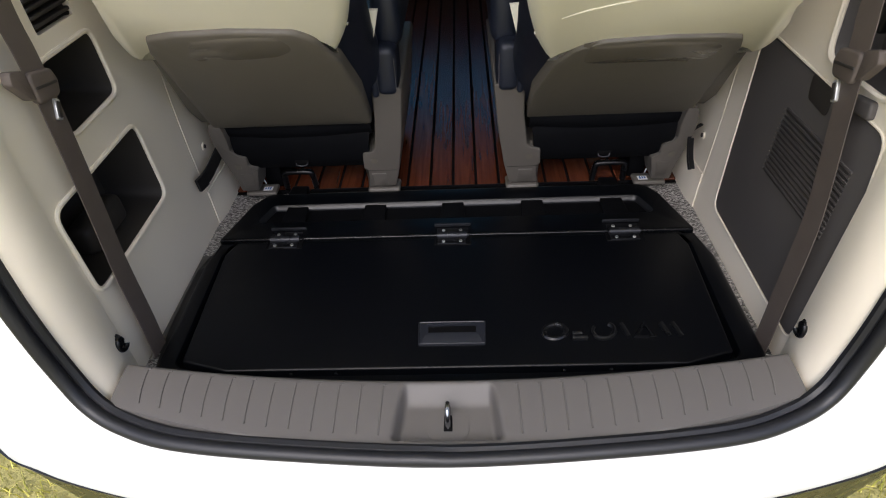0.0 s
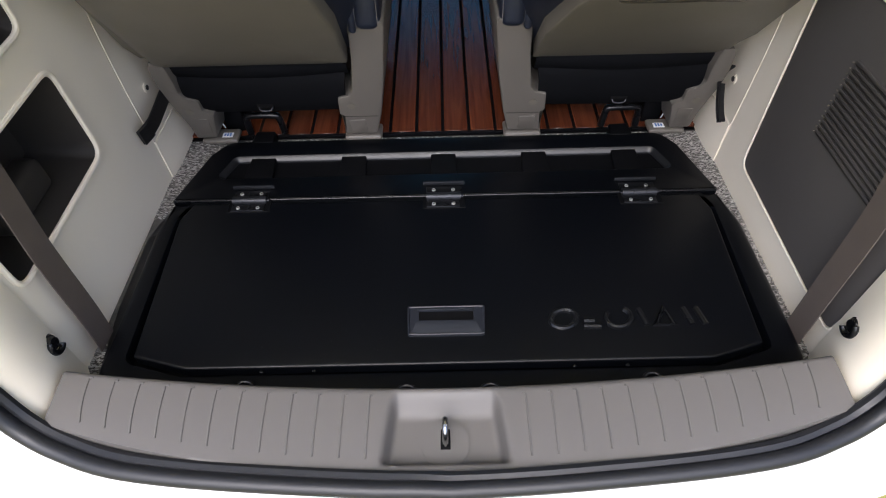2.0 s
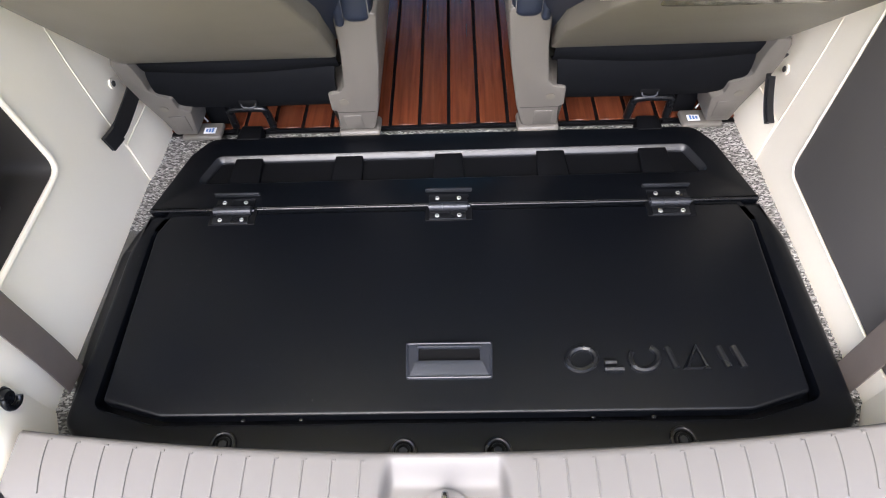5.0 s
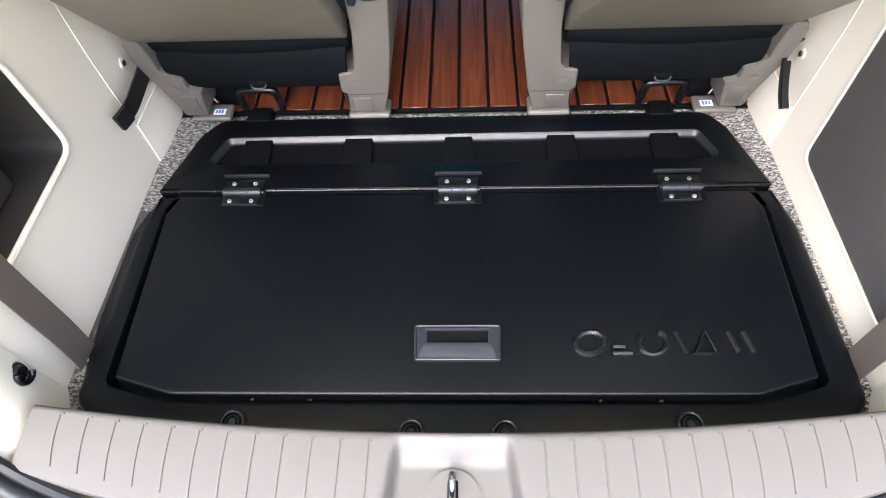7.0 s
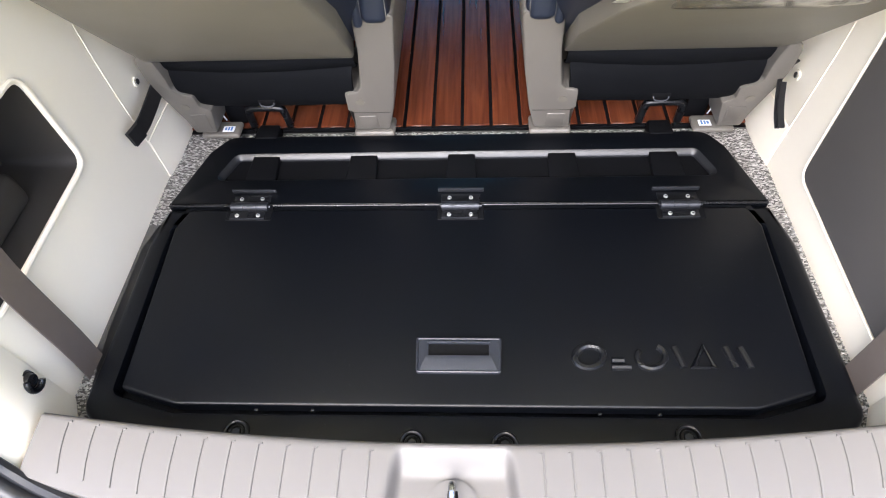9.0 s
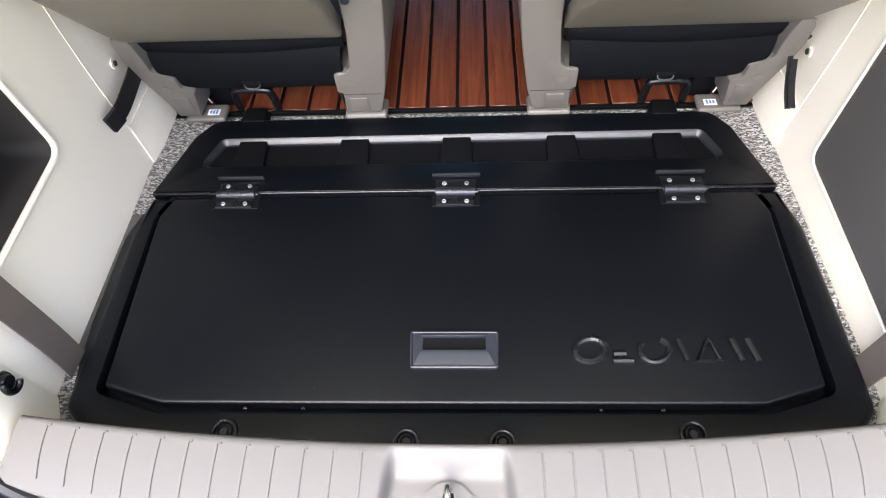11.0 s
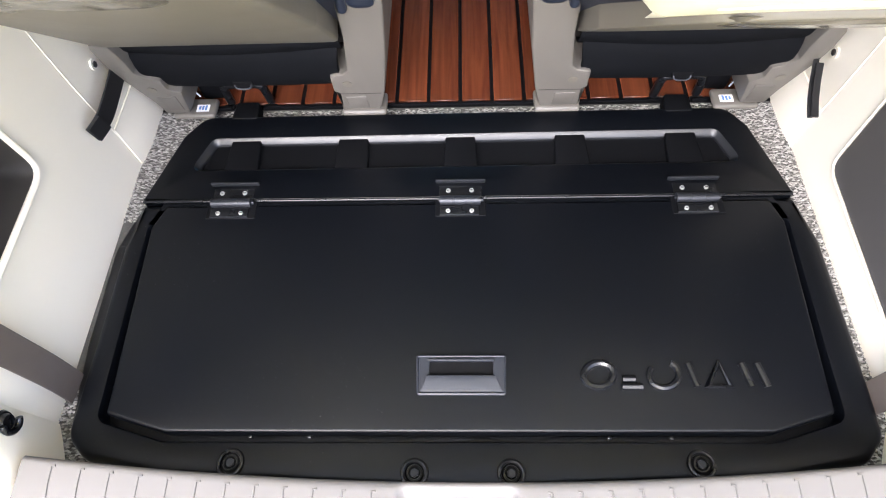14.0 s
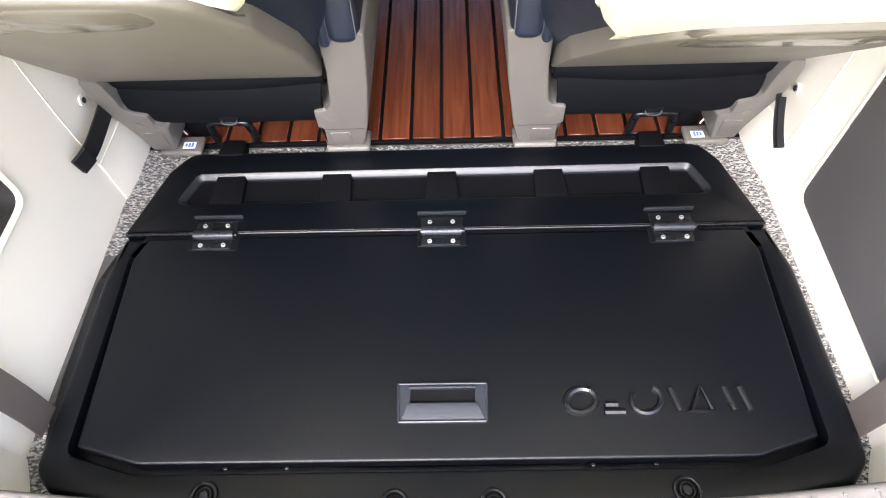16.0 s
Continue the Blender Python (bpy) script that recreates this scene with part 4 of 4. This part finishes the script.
    # aisle-side leg cover
    ol = fillet([(0.146, 0.02), (0.218, 0.02), (0.212, 0.080), (0.219, 0.086), (0.215, 0.136), (0.192, 0.142), (0.182, 0.156), (0.176, 0.195), (0.169, 0.245), (0.164, 0.33), (0.098, 0.33), (0.112, 0.20), (0.130, 0.085)],
                [0.010, 0.004, 0.003, 0.003, 0.006, 0.006, 0.006, 0.006, 0.006, 0.01, 0.01, 0.03, 0.01], 3)
    m = Matrix(((s, 0, 0, 0), (0, -0.305, -1, 0.652), (0, 1, 0, 0), (0, 0, 0, 1)))
    leg = part("leg", slab(ol, -0.42, 0.0, 0.0035, 3, m), LEGTRIM, st, "warm grey plastic leg cover")
    part("cover_plate", slab(fillet([(0.166, 0.026), (0.202, 0.026), (0.202, 0.068), (0.166, 0.068)], 0.002, 2), -0.004, 0.0016, 0.0008, 1, m), LEGTRIM, leg)
    part("groove", slab([(0.137, 0.0785), (0.214, 0.0785), (0.214, 0.0797), (0.137, 0.0797)], -0.004, 0.0008, 0, 1, m), POCKET, leg)
    part("screw", cyl(0.0085, -0.003, 0.0012, m @ pose(0.190, 0.112, 0), 18), SHELL, leg)
    part("foot", block((s * 0.180, 0.672, 0.004), (0.084, 0.05, 0.014), 0.006, 3), LEGTRIM, st, "rounded foot of the leg")
    # wall-side leg cover
    ol = fillet([(0.508, 0.016), (0.553, 0.016), (0.554, 0.06), (0.560, 0.11), (0.566, 0.15), (0.566, 0.19), (0.560, 0.230), (0.552, 0.246), (0.530, 0.246), (0.528, 0.22), (0.529, 0.19), (0.533, 0.160), (0.523, 0.145), (0.503, 0.135), (0.506, 0.106), (0.488, 0.092)],
                0.005, 3)
    leg = part("leg", slab(ol, -0.08, 0.0, 0.003, 2, m), LEGTRIM, st, "warm grey plastic leg cover")
    part("cover_plate", slab(fillet([(0.512, 0.030), (0.540, 0.030), (0.538, 0.080), (0.504, 0.082)], 0.002, 2), -0.004, 0.0016, 0.0008, 1, m), LEGTRIM, leg)
    part("screw", cyl(0.0085, -0.003, 0.0012, m @ pose(0.533, 0.105, 0), 18), SHELL, leg)
    part("foot", block((s * 0.506, 0.668, 0.004), (0.080, 0.044, 0.012), 0.005, 3), LEGTRIM, st, "rounded foot of the leg")
    lab = part("foot_sticker", block((s * 0.490, 0.664, 0.0106), (0.024, 0.016, 0.0012)), WHITELABEL, st, "white sticker with blue bars")
    for i in range(3):
        part("print_bar", block((s * (0.484 + i * 0.006), 0.664, 0.0114), (0.004, 0.012 - 0.002 * i, 0.0004)), BLUELABEL, lab)
    # armrest end and its arm
    arm = part("armrest", block((s * 0.128, 0.595, 0.366), (0.048, 0.10, 0.108), 0.018, 5), NAVY, st, "navy leather armrest with pale stitching", smooth=70)
    for x in (0.1085, 0.1475):
        part("stitching", tube([Vector((s * x, 0.5495, 0.325)), Vector((s * x, 0.5485, 0.36)), Vector((s * x, 0.5495, 0.395))], 0.0008, 5), GREIGE, arm)
    part("side_pad", block((s * 0.154, 0.590, 0.372), (0.014, 0.092, 0.124), 0.0065, 4), NAVY, arm, "navy leather armrest side", smooth=70)
    part("arm_pad", block((s * 0.122, 0.78, 0.46), (0.06, 0.40, 0.12), 0.025, 4), NAVY, st, smooth=70)
    tuft = Matrix(((s, 0, 0, 0), (0, 0, -1, 0.50), (0, 1, 0, 0), (0, 0, 0, 1)))
    part("side_tuft", slab([(0.123, 0.507), (0.156, 0.508), (0.138, 0.450)], -0.010, 0.0, 0.002, 2, tuft), LEATHER, st, "cream leather inset")
    # black rail under the seat, with a pale cable
    part("seat_rail", block((s * 0.486, 0.93, 0.022), (0.046, 0.44, 0.075), 0.006, 2), MATTE, st, "black metal seat rail")
    part("cable", tube(smooth_path([(s * 0.506, 0.700, 0.004), (s * 0.510, 0.697, 0.025), (s * 0.514, 0.700, 0.050), (s * 0.512, 0.71, 0.075)], 4), 0.0016, 6), WHITELABEL, st, "thin pale cable")


SHELL_L = [(0.178, -0.004), (0.171, 0.16), (0.183, 0.30), (0.209, 0.380), (0.235, 0.406), (0.34, 0.416), (0.435, 0.413), (0.480, 0.404), (0.497, 0.360), (0.505, 0.300), (0.548, -0.004)]
SHELL_R = [(0.177, -0.004), (0.171, 0.17), (0.189, 0.335), (0.216, 0.403), (0.255, 0.429), (0.36, 0.438), (0.435, 0.434), (0.465, 0.428), (0.480, 0.385), (0.508, 0.227), (0.548, -0.004)]
CUSHION_L = [(0.196, 0.302), (0.170, 0.334), (0.147, 0.400), (0.132, 0.475), (0.124, 0.60), (0.17, 0.72), (0.45, 0.72), (0.510, 0.60), (0.520, 0.50), (0.538, 0.436), (0.556, 0.372), (0.558, 0.316), (0.525, 0.296), (0.46, 0.34), (0.25, 0.36)]
CUSHION_R = [(0.188, 0.320), (0.160, 0.367), (0.139, 0.445), (0.121, 0.55), (0.124, 0.65), (0.17, 0.74), (0.45, 0.74), (0.500, 0.62), (0.519, 0.49), (0.541, 0.425), (0.549, 0.365), (0.538, 0.332), (0.508, 0.322), (0.45, 0.36), (0.25, 0.38)]
seat(-1, (0, 0.588, 0.234), (0, -0.274, 0.302), SHELL_L, CUSHION_L)
seat(1, (0, 0.602, 0.227), (0, -0.322, 0.285), SHELL_R, CUSHION_R)

# ---- planks ----
for i in range(20):
    x = -0.5871 + i * 0.0618
    if i == 0:
        me = bpy.data.meshes.new("plank")
        b = block((0, 0, 0), (0.0545, 2.46, 0.006), 0.0012, 1)
        finish(b)
        b.to_mesh(me)
        b.free()
        me.materials.append(TEAK)
    if x > 0.59:
        break
    p = new("plank", me)
    p.location = (x, 1.925, -0.0175)
    p.parent = wood_floor
